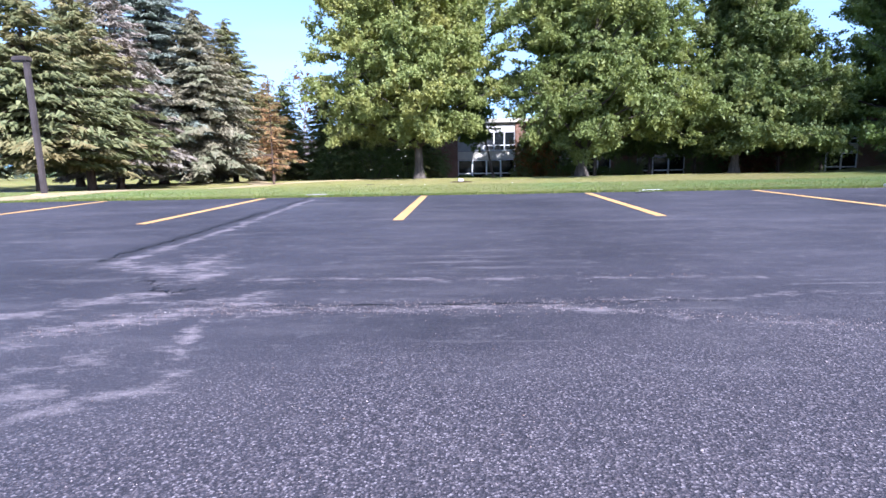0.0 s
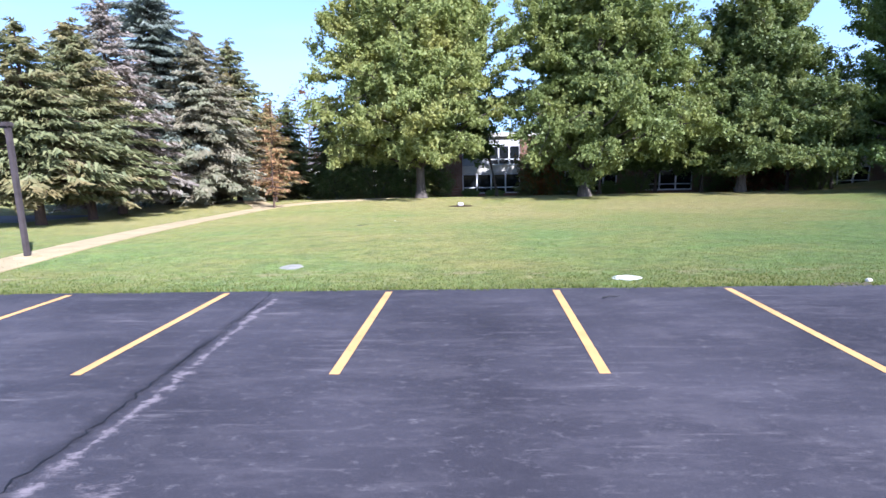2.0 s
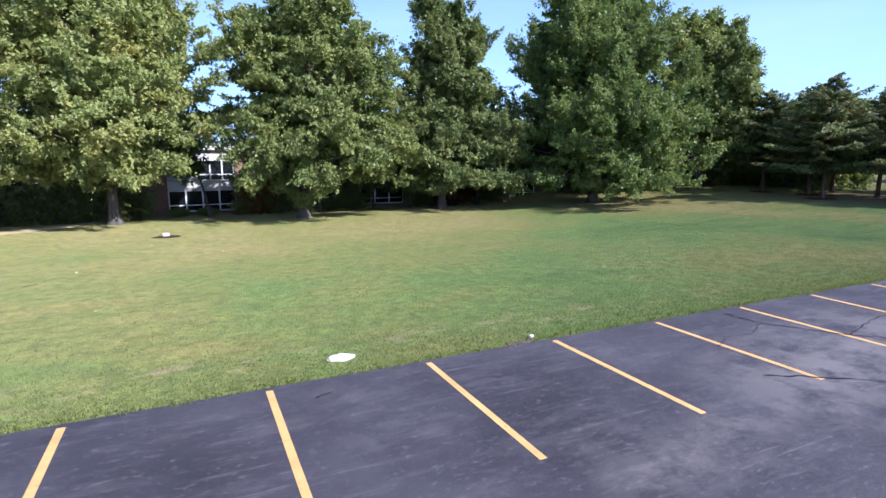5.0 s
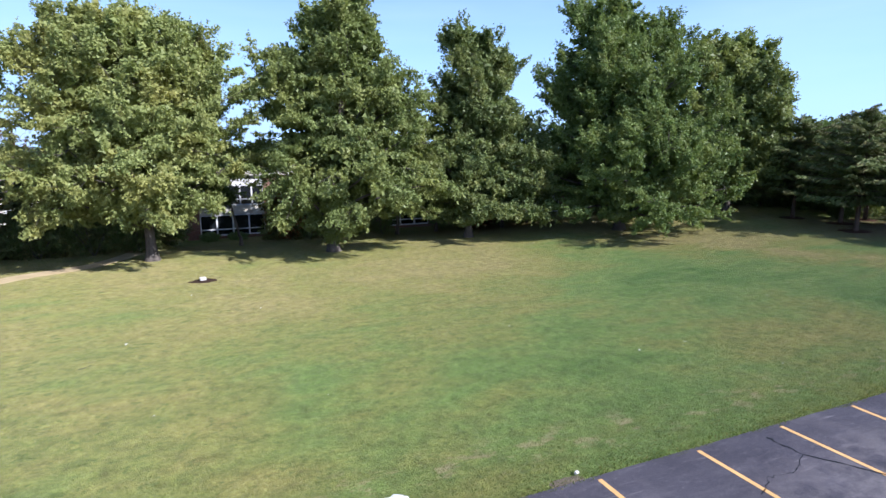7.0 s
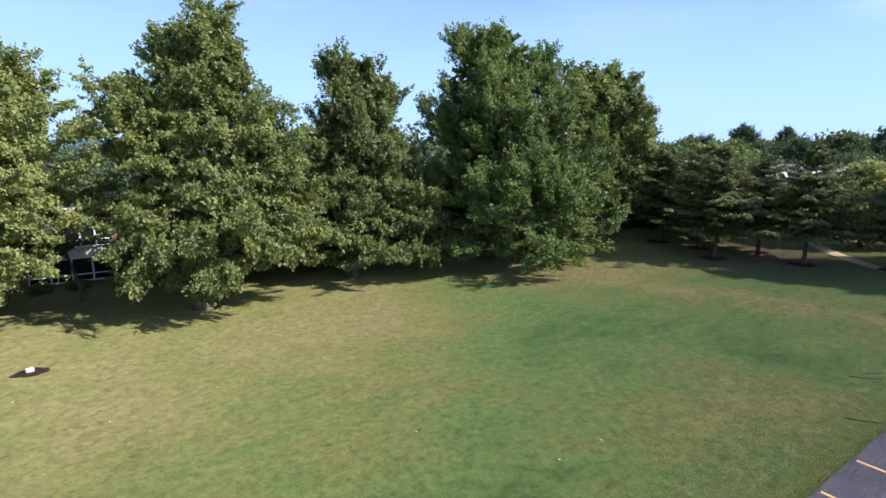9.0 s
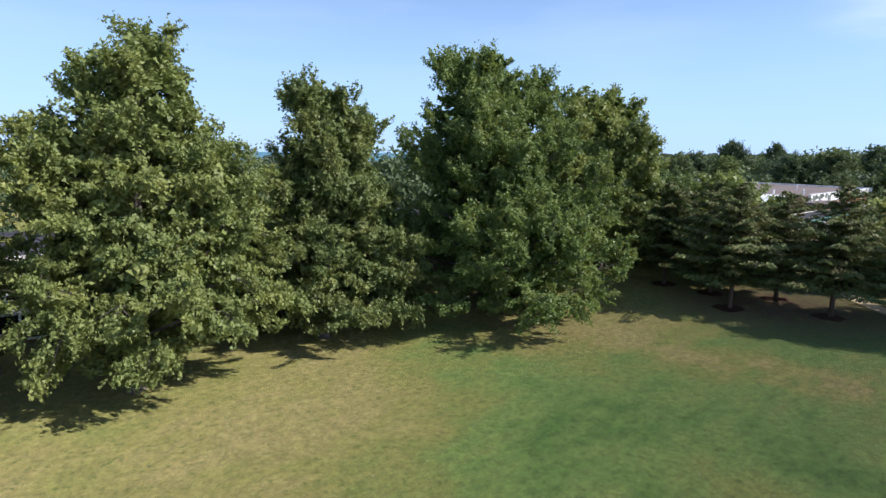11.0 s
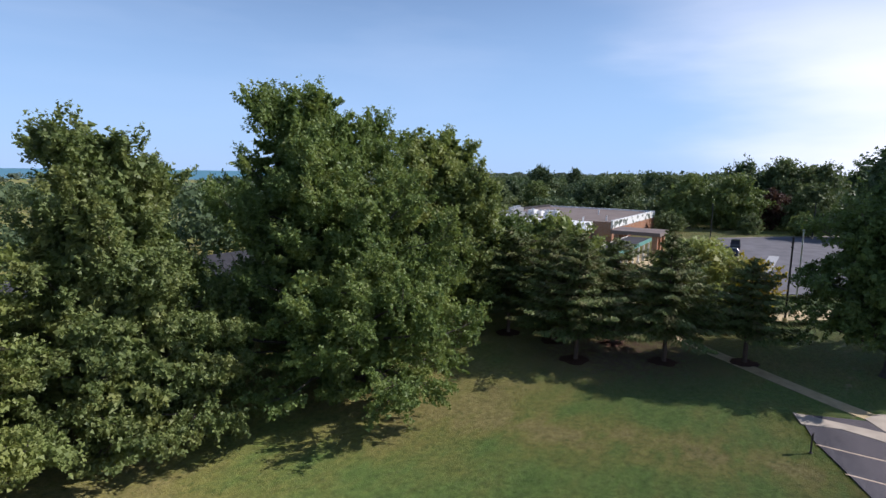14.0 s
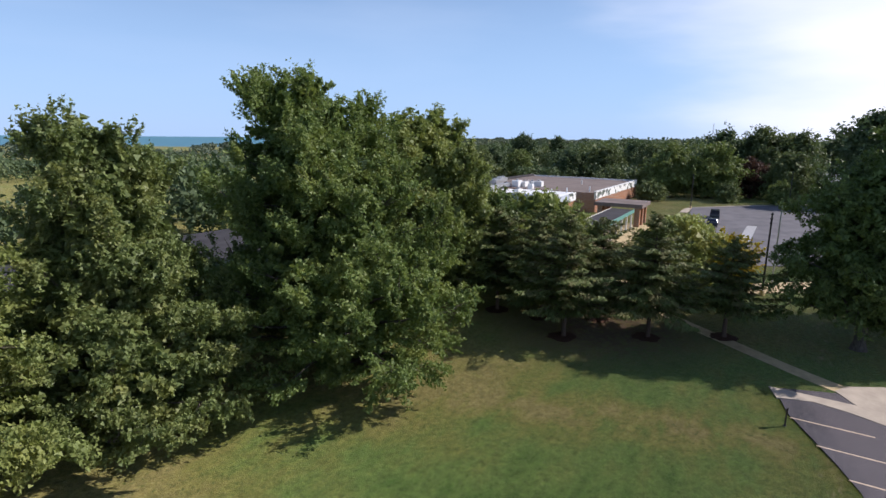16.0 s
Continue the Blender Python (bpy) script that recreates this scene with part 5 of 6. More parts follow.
# ---- vehicles ----
def car(x, y, turn, paint, label, tall=1.0):
    c = thing("car", (x, y, 0.01), label, "car", "parked cars", turn=turn)
    prof = [(-2.25, 0.45), (-2.2, 0.85), (-1.95, 0.98), (-1.5, 1.42 * tall), (0.35, 1.46 * tall), (1.15, 1.0), (2.0, 0.88), (2.22, 0.6), (2.2, 0.32), (-2.2, 0.3)]
    bm = bmesh.new()
    rows = []
    for v, k in ((-0.88, 0.0), (-0.8, 1.0), (0.8, 1.0), (0.88, 0.0)):
        rows.append([bm.verts.new((px * (1.0 if k else 0.985), v * (0.86 if pz > 1.1 else 1.0), pz if k else 0.3 + (pz - 0.3) * 0.96)) for px, pz in prof])
    n = len(prof)
    for a, b in zip(rows, rows[1:]):
        for i in range(n):
            bm.faces.new((a[i], a[(i + 1) % n], b[(i + 1) % n], b[i]))
    bm.faces.new(rows[0])
    bm.faces.new(rows[-1][::-1])
    part("body", bm, paint, c)
    for s in (-1, 1):
        bm = bmesh.new()
        vs = [bm.verts.new((px, s * 0.80, pz)) for px, pz in ((-1.6, 1.0), (-1.3, 1.36 * tall), (0.3, 1.39 * tall), (0.9, 1.02))]
        f = bm.faces.new(vs)
        r = bmesh.ops.extrude_face_region(bm, geom=[f])
        bmesh.ops.translate(bm, verts=[g for g in r["geom"] if isinstance(g, bmesh.types.BMVert)], vec=(0, -s * 0.05, 0))
        part("side_window", bm, GLASS, c)
    for wx in (-1.4, 1.4):
        for s in (-1, 1):
            t = part("wheel", rod((wx, s * 0.70, 0.32), (wx, s * 0.90, 0.32), 0.32, 0.32, 18), RUBBER, c)
            part("rim", rod((wx, s * 0.905, 0.32), (wx, s * 0.92, 0.32), 0.2, 0.2, 12), STEEL, t)
    for s in (-1, 1):
        part("headlight", box(2.1, 2.23, s * 0.7 - 0.15, s * 0.7 + 0.15, 0.62, 0.76), WHITE, c)


CAR_BLACK = plain("black_car_paint", (0.012, 0.012, 0.014), 0.2, 0.6, vary=0.1, bumpy=0)
CAR_BLUE = plain("dark_blue_car_paint", (0.015, 0.02, 0.04), 0.2, 0.6, vary=0.1, bumpy=0)
car(133.0, 30.4, 5, CAR_BLACK, "black van parked on the far lot", 1.2)
car(121.0, 29.4, 4, CAR_BLUE, "dark blue saloon parked on the far lot")
part("road_marking", box(106.5, 125.5, 22.4, 24.0, 0.01, 0.014), FADED_WHITE, lot2, "broad white painted walkway")


# ---- posts and small things ----
def path_lamp():
    x, y = -9.2, 17.1
    p = thing("path_lamp", (x, y, at_land(x, y)), "brown square lamp post with a box head beside the footpath", "street lamp")
    part("base_plate", box(-0.22, 0.22, -0.22, 0.22, 0, 0.07, bevel=0.02), CONCRETE, p)
    part("pole", box(-0.06, 0.06, -0.06, 0.06, 0.07, 3.30, bevel=0.015), WOODPOLE, p)
    head = part("head", box(-0.30, 0.09, -0.12, 0.12, 3.27, 3.40, bevel=0.03), WOODPOLE, p)
    part("lens", box(-0.27, -0.07, -0.09, 0.09, 3.255, 3.269), GLASS, head)


path_lamp()


def pole_light(x, y, h, r, material, label, arms):
    p = thing("light_pole", (x, y, at_land(x, y)), label, "light pole", "light poles")
    part("pole", rod((0, 0, 0), (0, 0, h), r, r * 0.7, 10), material, p)
    part("foot", rod((0, 0, 0), (0, 0, 0.5), r * 2.2, r * 2.0, 12), CONCRETE, p)
    for k in range(arms):
        z = h - 0.1 - 0.45 * k
        part("bracket", rod((-0.4, 0, z), (0.4, 0, z), 0.05, 0.05, 8), material, p)
        part("lamp_head", box(-0.75, -0.4, -0.12, 0.12, z - 0.08, z + 0.08, bevel=0.02), material, p)


pole_light(73.2, 19.1, 8.6, 0.11, DARKMETAL, "dark pole with brackets by the path", 3)
pole_light(77.6, 18.4, 9.0, 0.10, STEEL, "grey steel light pole", 1)
pole_light(165.0, 18.0, 8.5, 0.12, DARKMETAL, "dark light pole on the far lot", 1)
pole_light(150.0, 37.5, 8.0, 0.12, DARKMETAL, "dark light pole at the edge of the far lot", 1)
apron = part("pavement", slab([(72, 21), (80, 12), (84, 13), (76, 22)], -0.2, 0.03), CONCRETE)
tagged(apron, "pale concrete apron by the light poles", "pavement", kind="structure")

sign = thing("sign_post", (43.35, 16.5, -0.02), "short brown post with a small sign plate on a bare patch", "post")
part("post", box(-0.04, 0.04, -0.04, 0.04, 0, 1.05, bevel=0.008), WOODPOLE, sign)
part("plate", box(-0.14, 0.14, -0.055, -0.041, 0.78, 1.2), WOODPOLE, sign)
part("foot", rod((0, 0, 0), (0, 0, 0.05), 0.10, 0.07, 12), WOODPOLE, sign)


def patch(name, x, y, rx, ry, h, material, label, category, seed, turn=0.0):
    """A low irregular heap or plate that lies on the ground."""
    rng = random.Random(seed)
    ob_bm = bmesh.new()
    rings, sides = 4, 30
    vs = []
    jit = [1 + rng.uniform(-0.13, 0.13) for _ in range(sides)]
    for i in range(rings):
        f = 1 - i / rings
        for k in range(sides):
            a = 2 * math.pi * k / sides
            j = 1 + (jit[k] - 1) * f
            vs.append(ob_bm.verts.new((rx * f * j * math.cos(a), ry * f * j * math.sin(a), h * (1 - f ** 2) + (rng.uniform(0, h * 0.3) if i else -0.02))))
    top = ob_bm.verts.new((0, 0, h))
    for i in range(rings - 1):
        for k in range(sides):
            ob_bm.faces.new((vs[i * sides + k], vs[i * sides + (k + 1) % sides], vs[(i + 1) * sides + (k + 1) % sides], vs[(i + 1) * sides + k]))
    for k in range(sides):
        ob_bm.faces.new((vs[(rings - 1) * sides + k], vs[(rings - 1) * sides + (k + 1) % sides], top))
    ob = part(name, ob_bm, material)
    ob.matrix_world = pose(x, y, at_land(x, y) + 0.005, 0, 0, turn)
    return tagged(ob, label, category)


patch("chalk_patch", 4.88, 13.64, 0.30, 0.26, 0.015, LIME, "white chalky patch on the grass by the asphalt", "patch", 1)
patch("drain_lid", -1.87, 15.5, 0.30, 0.36, 0.015, GREYLID, "round grey concrete lid sunk in the lawn", "lid", 2)
patch("bare_soil", 8.3, 12.86, 0.42, 0.14, 0.01, SOIL, "bare gravelly soil at the edge of the asphalt", "soil", 3)
rubble = part("concrete_fragment", box(-0.055, 0.055, -0.035, 0.035, 0, 0.05, bevel=0.012), PALE_STONE)
rubble.matrix_world = pose(8.62, 12.98, 0.0, 0, 0, 25)
tagged(rubble, "small pale piece of broken concrete", "rubble")
patch("mulch_ring", 1.55, 38.3, 0.85, 0.6, 0.05, MULCH, "dark mulch ring round the marker stone", "mulch", 4)
for k, (px, py) in enumerate(MULCHED):
    tagged(patch("mulch_ring", px, py, 1.25, 1.15, 0.06, MULCH_RED, "red-brown mulch ring round the foot of a pine", "mulch", 30 + k), group="mulch rings under the pines")
stone = part("marker_stone", box(-0.17, 0.17, -0.11, 0.11, 0, 0.20, bevel=0.03), PALE_STONE)
stone.matrix_world = pose(1.51, 38.3, at_land(1.51, 38.3) + 0.03, 8, 0, 12)
tagged(stone, "pale block-shaped marker stone on the lawn", "stone")


def twig(x, y, length, turn, seed, thick=0.012):
    rng = np.random.default_rng(seed)
    paths = []
    p = np.array([0.0, 0, 0.03])
    main = []
    for i in range(7):
        main.append((p.copy(), thick * (1 - i / 8)))
        p = p + np.array([length / 6, rng.normal(0, length * 0.03), rng.normal(0, 0.008)])
        p[2] = max(0.015, p[2])
        if i in (2, 4):
            q = main[-1][0]
            paths.append([(q, thick * 0.5), (q + np.array([length * 0.15, rng.choice([-1, 1]) * length * 0.1, 0.01]), thick * 0.2)])
    v, f = tubes([main] + paths, 5)
    ob = part("twig", mesh_of("twig", v, f, DARKMETAL), DARKMETAL)
    ob.matrix_world = pose(x, y, at_land(x, y) + 0.02, 0, 0, turn)
    return tagged(ob, "dark fallen twig lying on the ground", "twig", "fallen twigs")


twig(25.6, 13.9, 1.3, -62, 1, 0.02)
twig(30.3, 15.3, 1.4, -55, 2, 0.02)
twig(31.2, 15.0, 1.2, -40, 3, 0.02)
twig(4.05, 12.02, 0.32, 20, 4, 0.012)
twig(-2.2, 24.5, 0.4, 30, 5, 0.012)
rng = random.Random(9)
for k in range(14):
    x, y = rng.uniform(-6, 34), rng.uniform(14.5, 36)
    b = bmesh.new()
    s = rng.uniform(0.013, 0.026)
    vs = [b.verts.new((rng.uniform(-s, s) + (i in (1, 2)) * s * 2, rng.uniform(-s, s) + (i > 1) * s * 2, rng.uniform(0.03, 0.06))) for i in range(4)]
    f = b.faces.new(vs)
    b.faces.ensure_lookup_table()
    e = bmesh.ops.extrude_face_region(b, geom=[f])
    bmesh.ops.translate(b, verts=[g for g in e["geom"] if isinstance(g, bmesh.types.BMVert)], vec=(0, 0, 0.006))
    o = part("litter_scrap", b, LIME)
    o.matrix_world = pose(x, y, at_land(x, y))
    tagged(o, "small pale scrap on the grass", "litter", "scraps on the lawn")


TAR = plain("tar", (0.010, 0.010, 0.012), 0.55, 0.35, vary=0.3, scale=20)


# ---- tar-filled crack beside the worn seam ----
def crack(points, width, seed):
    rng = np.random.default_rng(seed)
    v, q = [], []
    pts = []
    for (x0, y0), (x1, y1) in zip(points, points[1:]):
        for t in np.linspace(0, 1, 9)[:-1]:
            pts.append((x0 + (x1 - x0) * t + rng.normal(0, 0.025), y0 + (y1 - y0) * t + rng.normal(0, 0.02)))
    for i, (x, y) in enumerate(pts):
        a, b = pts[max(0, i - 1)], pts[min(len(pts) - 1, i + 1)]
        d = np.array([b[0] - a[0], b[1] - a[1]])
        d /= np.linalg.norm(d) + 1e-9
        w = width * rng.uniform(0.15, 1.5)
        v += [(x - d[1] * w, y + d[0] * w, 0.004), (x + d[1] * w, y - d[0] * w, 0.004)]
        if i:
            k = 2 * i
            q.append((k - 2, k - 1, k + 1, k))
    part("tar_crack", mesh_of("tar_crack", v, q, TAR), TAR, lot)


crack([(-1.30, 12.6), (-1.22, 11.7), (-1.20, 10.4), (-1.22, 9.5), (-1.20, 8.9), (-1.18, 8.1), (-1.24, 7.3), (-1.22, 6.9)], 0.010, 1)
crack([(-0.55, 6.34), (-0.42, 6.22), (-0.27, 6.03), (-0.13, 6.12)], 0.006, 6)
crack([(0.12, 5.77), (0.6, 5.75), (1.2, 5.77), (1.9, 5.75), (2.6, 5.79)], 0.004, 7)
crack([(11.0, 9.75), (12.2, 9.0), (13.0, 8.3), (14.4, 7.5), (16.0, 6.2)], 0.022, 3)
crack([(13.6, 12.4), (13.7, 11.6), (14.6, 10.3), (15.4, 9.6), (17.4, 8.0)], 0.030, 4)
crack([(14.6, 10.3), (16.6, 10.8), (18.8, 10.4)], 0.018, 5)
crack([(13.7, 11.6), (12.9, 11.2), (12.2, 11.3), (11.4, 10.9)], 0.012, 8)
crack([(15.4, 9.6), (15.0, 8.8), (14.4, 7.5)], 0.014, 9)


# ---- loose grit along the seam ----
def grit():
    rng = np.random.default_rng(31)
    runs = [((0.1, 5.68), (1.9, 5.69), 0.05, 1300), ((1.9, 5.66), (2.9, 5.36), 0.05, 500), ((2.9, 5.36), (4.6, 5.40), 0.06, 500), ((0.1, 5.79), (2.4, 5.80), 0.03, 500), ((0.2, 5.8), (-0.6, 5.3), 0.09, 500), ((0.2, 4.3), (3.2, 4.1), 0.45, 900), ((0.0, 6.3), (2.7, 6.3), 0.05, 250)]
    C = []
    for (x0, y0), (x1, y1), wide, count in runs:
        t = rng.random(count)
        C.append(np.stack([x0 + (x1 - x0) * t + rng.normal(0, wide * 0.3, count), y0 + (y1 - y0) * t + rng.normal(0, wide, count), np.zeros(count)], 1))
    c = np.concatenate(C)
    n = len(c)
    size = rng.uniform(0.0015, 0.0036, n) * np.where(rng.random(n) < 0.06, 1.7, 1.0)
    turn = rng.uniform(0, 6.28, n)
    corner = [np.stack([np.cos(turn + k * 2.1) * size, np.sin(turn + k * 2.1) * size * 0.8, np.full(n, 0.001)], 1) for k in range(3)]
    tip = np.stack([rng.normal(0, 0.2, n) * size, rng.normal(0, 0.2, n) * size, size * 0.9 + 0.001], 1)
    v = np.stack([c + q for q in corner] + [c + tip], 1).reshape(-1, 3)
    k = np.arange(n)[:, None] * 4
    f = np.concatenate([k + np.array([[0, 1, 3]]), k + np.array([[1, 2, 3]]), k + np.array([[2, 0, 3]])], 0)
    m, nn, l, b = mat("loose_grit", 0.85, 0.2)
    geo = nn.new("ShaderNodeNewGeometry")
    l.new(ramp(nn, l, geo.outputs["Random Per Island"], [(0.0, (0.10, 0.085, 0.09)), (0.45, (0.30, 0.25, 0.26)), (0.8, (0.38, 0.33, 0.33)), (0.9, (0.30, 0.18, 0.14)), (1.0, (0.50, 0.47, 0.45))]), b.inputs["Base Color"])
    tagged(part("grit", mesh_of("grit", v, f, m), m), "loose pale grit along the worn asphalt seam", "grit", kind="stuff")


grit()


# ---- grass along the asphalt ----
def grass(name, count, x0, x1, depth, seed, edge):
    rng = np.random.default_rng(seed)
    x = rng.uniform(x0, x1, count)
    y = edge(x) + rng.exponential(depth, count) - 0.05
    z = land(x, y)
    h = rng.uniform(0.02, 0.055, count) * np.where(y < edge(x) + 0.2, 1.3, 0.9)
    c = np.stack([x, y, z + h * 0.42], 1)
    d = np.stack([rng.normal(0, 0.55, count), rng.normal(-0.15, 0.5, count), np.ones(count)], 1)
    nm = rng.normal(0, 1, (count, 3))
    v, f = blades(c, d, nm, h, h * 0.36)
    ob = part(name, mesh_of(name, v, f, BLADES), BLADES)
    tagged(ob, "ragged green grass along the edge of the asphalt", "grass", kind="stuff")


grass("grass", 72000, -12, 32, 1.8, 3, lambda x: 12.74 + 0.05 * np.sin(x * 2.1) + 0.03 * np.sin(x * 7.7))
grass("grass", 16000, 33, 48.5, 0.9, 4, lambda x: np.interp(x, [33, 35.8, 38.2, 40.2, 42.6, 45, 48.6], [12.75, 12.95, 13.45, 14.2, 15.25, 16.35, 17.2]))


# ---- far woods and houses ----
def far_tree(x, y, h, r, seed, leaf, label):
    rng = np.random.default_rng(seed)
    lobes = [(0, 0, h * 0.14, h, r * 0.8, 0.1)]
    for k in range(5):
        a = k * 1.257 + rng.uniform(-0.4, 0.4)
        lobes.append((r * 0.5 * math.cos(a), r * 0.5 * math.sin(a), h * rng.uniform(0.08, 0.25), h * rng.uniform(0.6, 0.93), r * rng.uniform(0.42, 0.6), 0.1))
    g = max(1.2, r * 0.40)
    broadleaf("far_tree", x, y, lobes, 0.04 * h ** 0.8, seed, leaf, BARK, label, gap=g, bough=g * 0.85, sprays=8, twigs=5, leaves=4, size=0.17 * g + 0.09, fill=0.4, wide=1.0, group="trees beyond the school")


for k, (tx, ty, th, tr, tm, tl) in enumerate([
        (174.6, 46.6, 13.8, 7.0, FAR_LIGHT, "broad light green tree behind the far lot"), (177.9, 36.5, 13.4, 7.5, FAR_LIGHT, "broad light green tree behind the far lot"),
        (184.8, 27.9, 10.4, 4.2, MAROON, "dark maroon-leaved tree behind the far lot"), (181.1, 19.0, 12.2, 5.2, FARLEAF, "round green tree at the edge of the far lot"),
        (210.3, 38.0, 17.6, 8.0, FAR_DARK, "tall dark tree in the belt behind the far lot"), (213.9, 27.3, 18.3, 8.2, FARLEAF, "tall green tree in the belt behind the far lot"),
        (216.1, 16.8, 17.0, 8.0, FARLEAF, "tall green tree in the belt behind the far lot"), (224.1, 5.7, 18.3, 7.0, FAR_DARK, "tall dark tree in the belt behind the far lot"),
        (223.5, 114.0, 16.6, 5.6, FAR_DARK, "dark tree rising over the woods behind the school"), (233.6, 102.7, 15.7, 4.4, FAR_DARK, "dark tree rising over the woods behind the school"),
        (190.1, 99.5, 11.0, 4.6, FAR_LIGHT, "bright green tree behind the school roof"), (196.2, 114.3, 11.6, 7.0, FAR_DARK, "wide dark tree behind the school"),
        (197.8, 84.0, 11.4, 6.4, FAR_DARK, "wide dark tree behind the school"), (205.0, 74.2, 12.5, 7.2, FARLEAF, "wide green tree behind the school"),
        (217.5, 66.6, 14.0, 7.4, FAR_DARK, "wide dark tree behind the school"), (200.8, 57.0, 13.0, 6.8, FARLEAF, "wide green tree behind the school"),
        (169.1, 20.1, 5.3, 2.6, FAR_LIGHT, "small light tree on a verge of the far lot"), (168.0, 31.5, 4.6, 2.7, FARLEAF, "small round tree on a verge of the far lot"),
        (173.8, 2.0, 21.8, 7.6, FAR_DARK, "very tall dark tree beyond the far lot"), (176.2, 108.2, 11.4, 6.2, FARLEAF, "green tree behind the school roof"),
        (172.9, 63.3, 7.2, 4.6, FARLEAF, "low green tree beside the school"), (160.0, 49.0, 4.4, 3.2, FARLEAF, "low green tree beside the school")]):
    far_tree(tx, ty, th, tr, 300 + k, tm, tl)


def far_woods():
    rng = np.random.default_rng(77)
    heaps = {"near": [], "light": [], "far": []}

    def crown(heap, x, y, h, r, n, size):
        """One round tree: a handful of uneven domes of leaves on one foot."""
        z0 = at_land(x, y)
        domes = [(0, 0, 0.60 * h, 1.0)] + [(r * rng.uniform(0.5, 0.8) * math.cos(a), r * rng.uniform(0.5, 0.8) * math.sin(a), h * rng.uniform(0.28, 0.72), rng.uniform(0.35, 0.62)) for a in rng.uniform(0, 6.28, 6)]
        for dx, dy, dz, k in domes:
            m = max(8, int(n * k * k / 2.4))
            g = unit(rng.normal(0, 1, (m, 3)))
            g[:, 2] = np.abs(g[:, 2]) * np.where(rng.random(m) < 0.8, 1, -1)
            lump = 1 + 0.28 * np.sin(5 * g[:, 0] + 4 * g[:, 2] + 9 * k) * np.sin(5 * g[:, 1] + 40 * k)
            p = g * np.array([r * k, r * k, h * 0.40 * (0.45 + 0.55 * k)]) * (lump * rng.uniform(0.78, 1.05, m))[:, None] + np.array([x + dx, y + dy, z0 + dz])
            p[:, 2] = np.maximum(p[:, 2], z0 + 0.2)
            heaps[heap].append((p, g + np.array([0, 0, 0.15]) + rng.normal(0, 0.4, (m, 3)), size * rng.uniform(0.6, 1.3, m)))

    def blocked(x, y):
        return (78 < x < 188 and -12 < y < 62) or (98 < x < 178 and 30 < y < 98) or (x < 72 and y < 82) or (60 <= x <= 80 and y < 60)

    made = 0
    while made < 150:
        a, r = radians(rng.uniform(-38, 104)), rng.uniform(90, 330)
        x, y = r * math.sin(a), r * math.cos(a)
        if blocked(x, y):
            continue
        crown("light" if rng.random() < 0.25 else "near", x, y, 5.5 + 7.5 * rng.random() ** 1.5, rng.uniform(3.4, 7.0), 420, 0.50)
        made += 1
    # beyond 480 m the woods take the leaves with haze in their colour
    for k in range(1100):
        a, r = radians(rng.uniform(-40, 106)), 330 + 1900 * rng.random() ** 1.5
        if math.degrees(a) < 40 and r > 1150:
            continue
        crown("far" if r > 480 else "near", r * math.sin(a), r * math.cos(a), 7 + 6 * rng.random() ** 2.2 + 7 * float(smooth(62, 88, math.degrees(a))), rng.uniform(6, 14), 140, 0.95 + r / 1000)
    # trees below the brick building
    for k in range(40):
        crown("near", rng.uniform(-30, 74), rng.uniform(86, 150), rng.uniform(4.5, 8.5), rng.uniform(3, 5.5), 520, 0.42)
    # woods east of the school
    for k in range(110):
        a, r = radians(rng.uniform(50, 104)), rng.uniform(225, 430)
        crown("light" if rng.random() < 0.3 else "near", r * math.sin(a), r * math.cos(a), 6.0 + (5.5 + 5 * float(smooth(60, 72, math.degrees(a)))) * rng.random() ** 0.8, rng.uniform(5, 10), 560, 0.70)
    # undergrowth along the far lot and the school
    for k in range(44):
        crown("near", rng.uniform(182, 206), rng.uniform(-22, 92), rng.uniform(3.5, 8.0), rng.uniform(3.0, 5.5), 480, 0.46)
    for heap, leaf, label in (("near", FAR_DARK, "dense dark green woods beyond the lawn"), ("light", FARLEAF, "lighter green trees among the woods"), ("far", FAR_HAZED, "distant woods reaching to the horizon, leaves tinted dull blue-green for haze")):
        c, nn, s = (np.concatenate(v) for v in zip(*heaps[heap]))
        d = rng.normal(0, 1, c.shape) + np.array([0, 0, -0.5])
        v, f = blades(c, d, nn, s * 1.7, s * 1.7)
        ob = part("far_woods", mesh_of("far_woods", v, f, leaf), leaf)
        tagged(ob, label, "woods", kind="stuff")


far_woods()


def far_house(x, y, turn, w, wall, label):
    h = thing("house", (x, y, at_land(x, y)), label, "house", "far houses", turn=turn)
    part("wall", box(-w / 2, w / 2, -4, 4, 0, 4.5), wall, h)
    bm = bmesh.new()
    vs = [bm.verts.new(p) for p in ((-w / 2 - 0.4, -4.4, 4.5), (w / 2 + 0.4, -4.4, 4.5), (w / 2 + 0.4, 4.4, 4.5), (-w / 2 - 0.4, 4.4, 4.5), (-w / 2 - 0.4, 0, 7.2), (w / 2 + 0.4, 0, 7.2))]
    for f in ((0, 1, 5, 4), (2, 3, 4, 5), (0, 4, 3), (1, 2, 5), (0, 3, 2, 1)):
        bm.faces.new([vs[i] for i in f])
    part("roof", bm, PANEL, h)
    for k in range(3):
        window(h, -w / 2 + 1 + k * w / 3.2, -w / 2 + 2.2 + k * w / 3.2, -4.03, 1.2, 2.6, 2)


far_house(150, 300, 20, 16, CREAM, "pale house among far trees")
far_house(215, 330, 60, 22, WHITE, "white house among far trees")
far_house(60, 330, 10, 24, WHITE, "long white building among far trees")
far_house(190, 5, 100, 12, PANEL, "grey-blue house beyond the far lot")


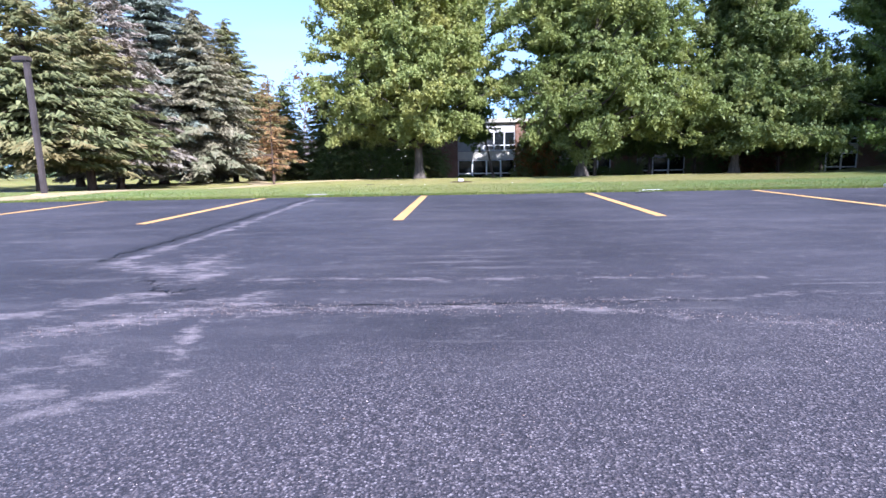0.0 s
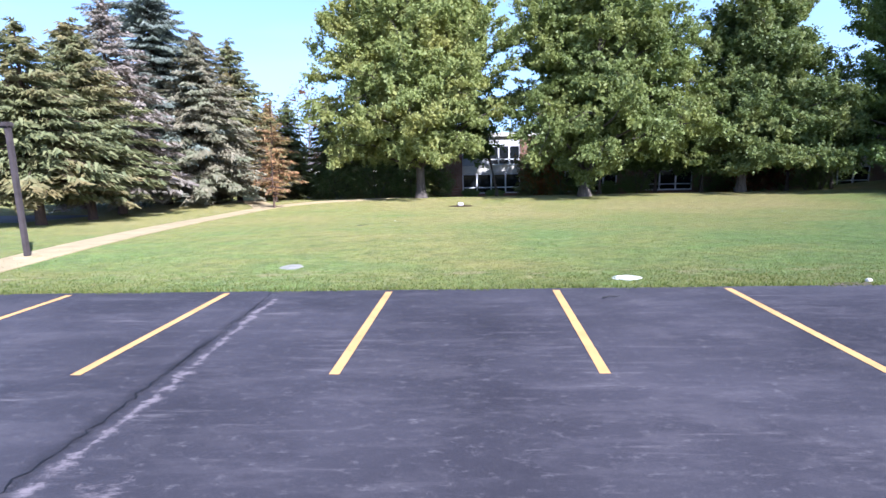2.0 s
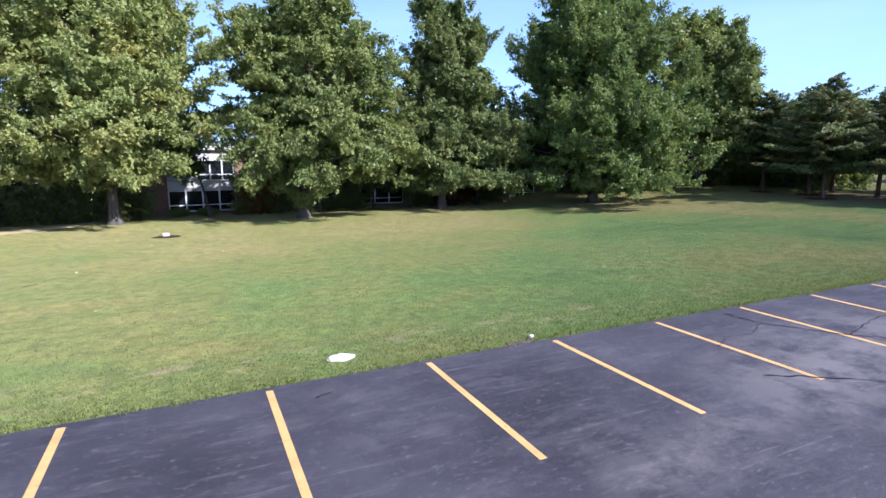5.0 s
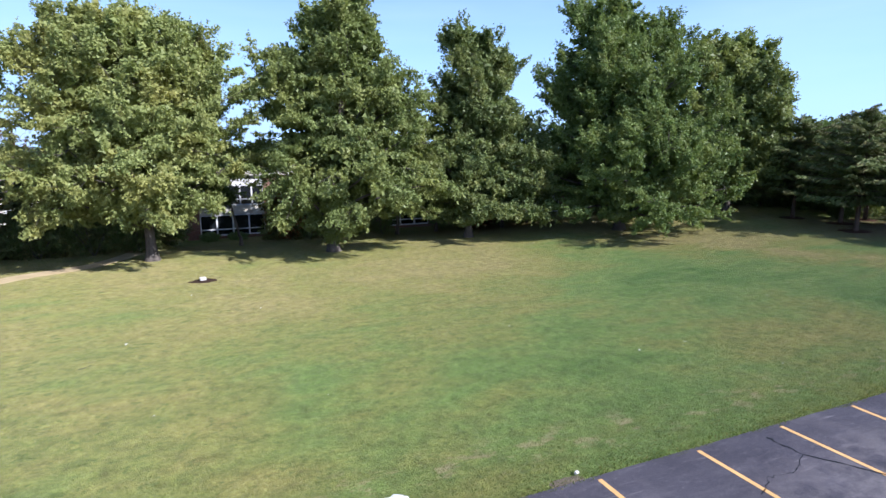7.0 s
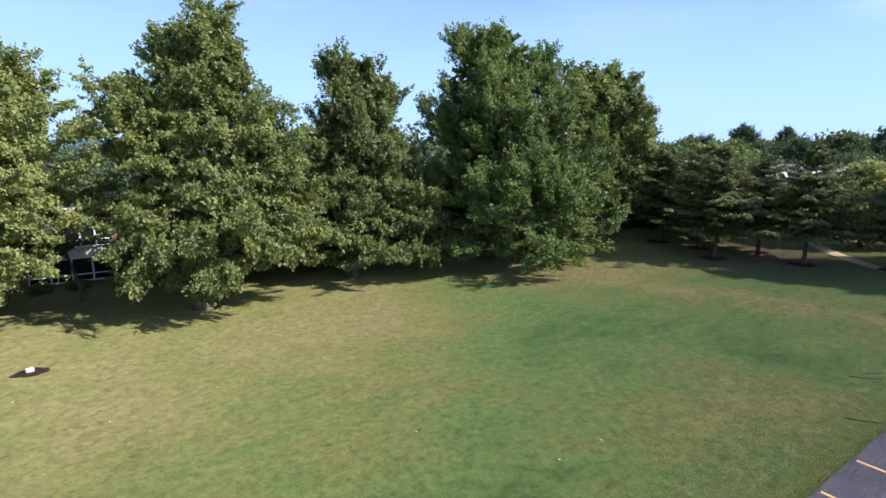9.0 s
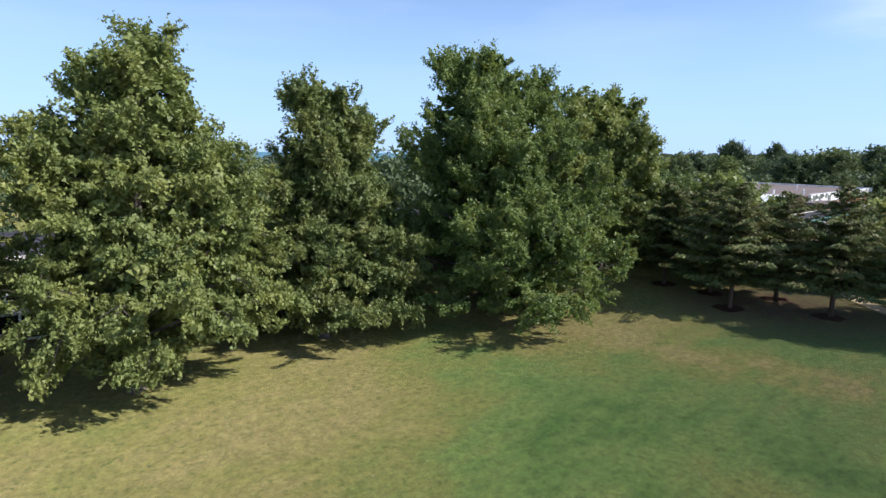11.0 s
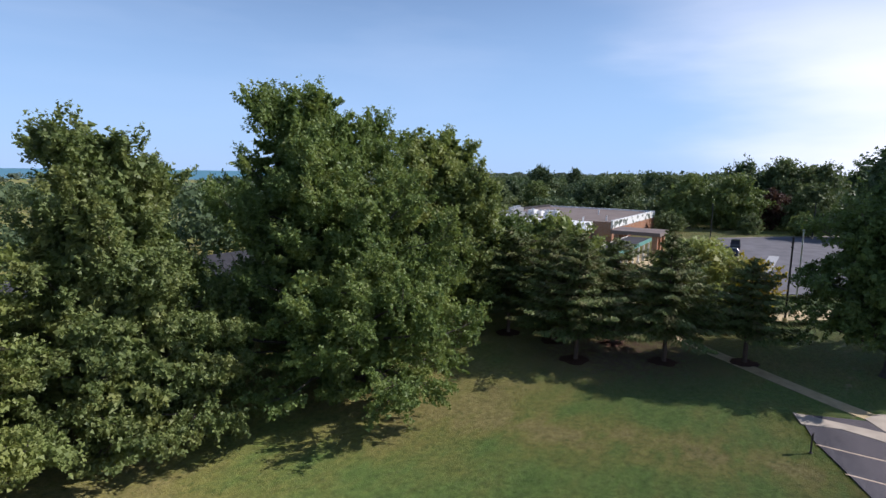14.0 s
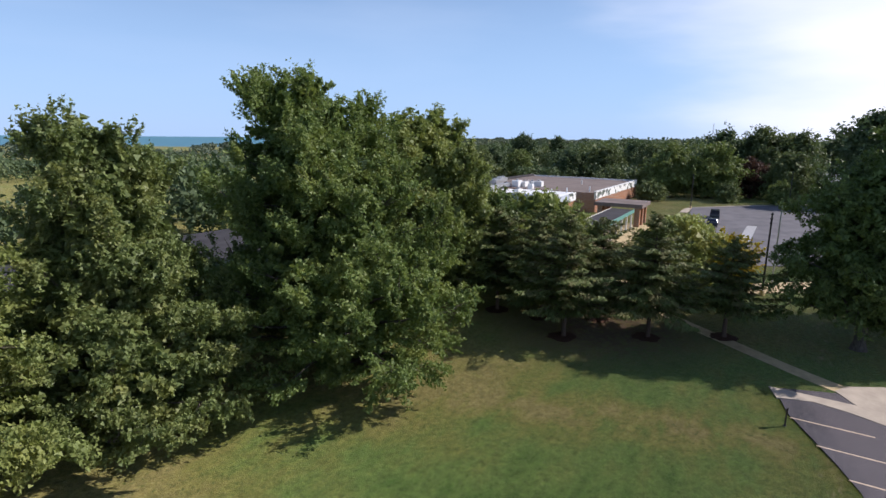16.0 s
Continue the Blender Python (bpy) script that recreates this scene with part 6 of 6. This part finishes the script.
def radio_mast(x, y, height):
    """A thin lattice mast far off: three legs with cross bars."""
    m = thing("radio_mast", (x, y, 0.0), "thin steel radio mast above the far woods", "mast")
    legs = [(math.cos(a) * 1.2, math.sin(a) * 1.2) for a in (0.3, 2.4, 4.5)]
    for a in legs:
        part("leg", rod((*a, 0), (a[0] * 0.4, a[1] * 0.4, height), 0.22, 0.16, 6), STEEL, m)
    for k in range(9):
        z = height * (k + 1) / 10
        s = 1 - 0.6 * z / height
        for p, q in zip(legs, legs[1:] + legs[:1]):
            part("cross_bar", rod((p[0] * s, p[1] * s, z), (q[0] * s, q[1] * s, z), 0.09, 0.09, 5), STEEL, m)


radio_mast(1200.7, 159.2, 46.0)
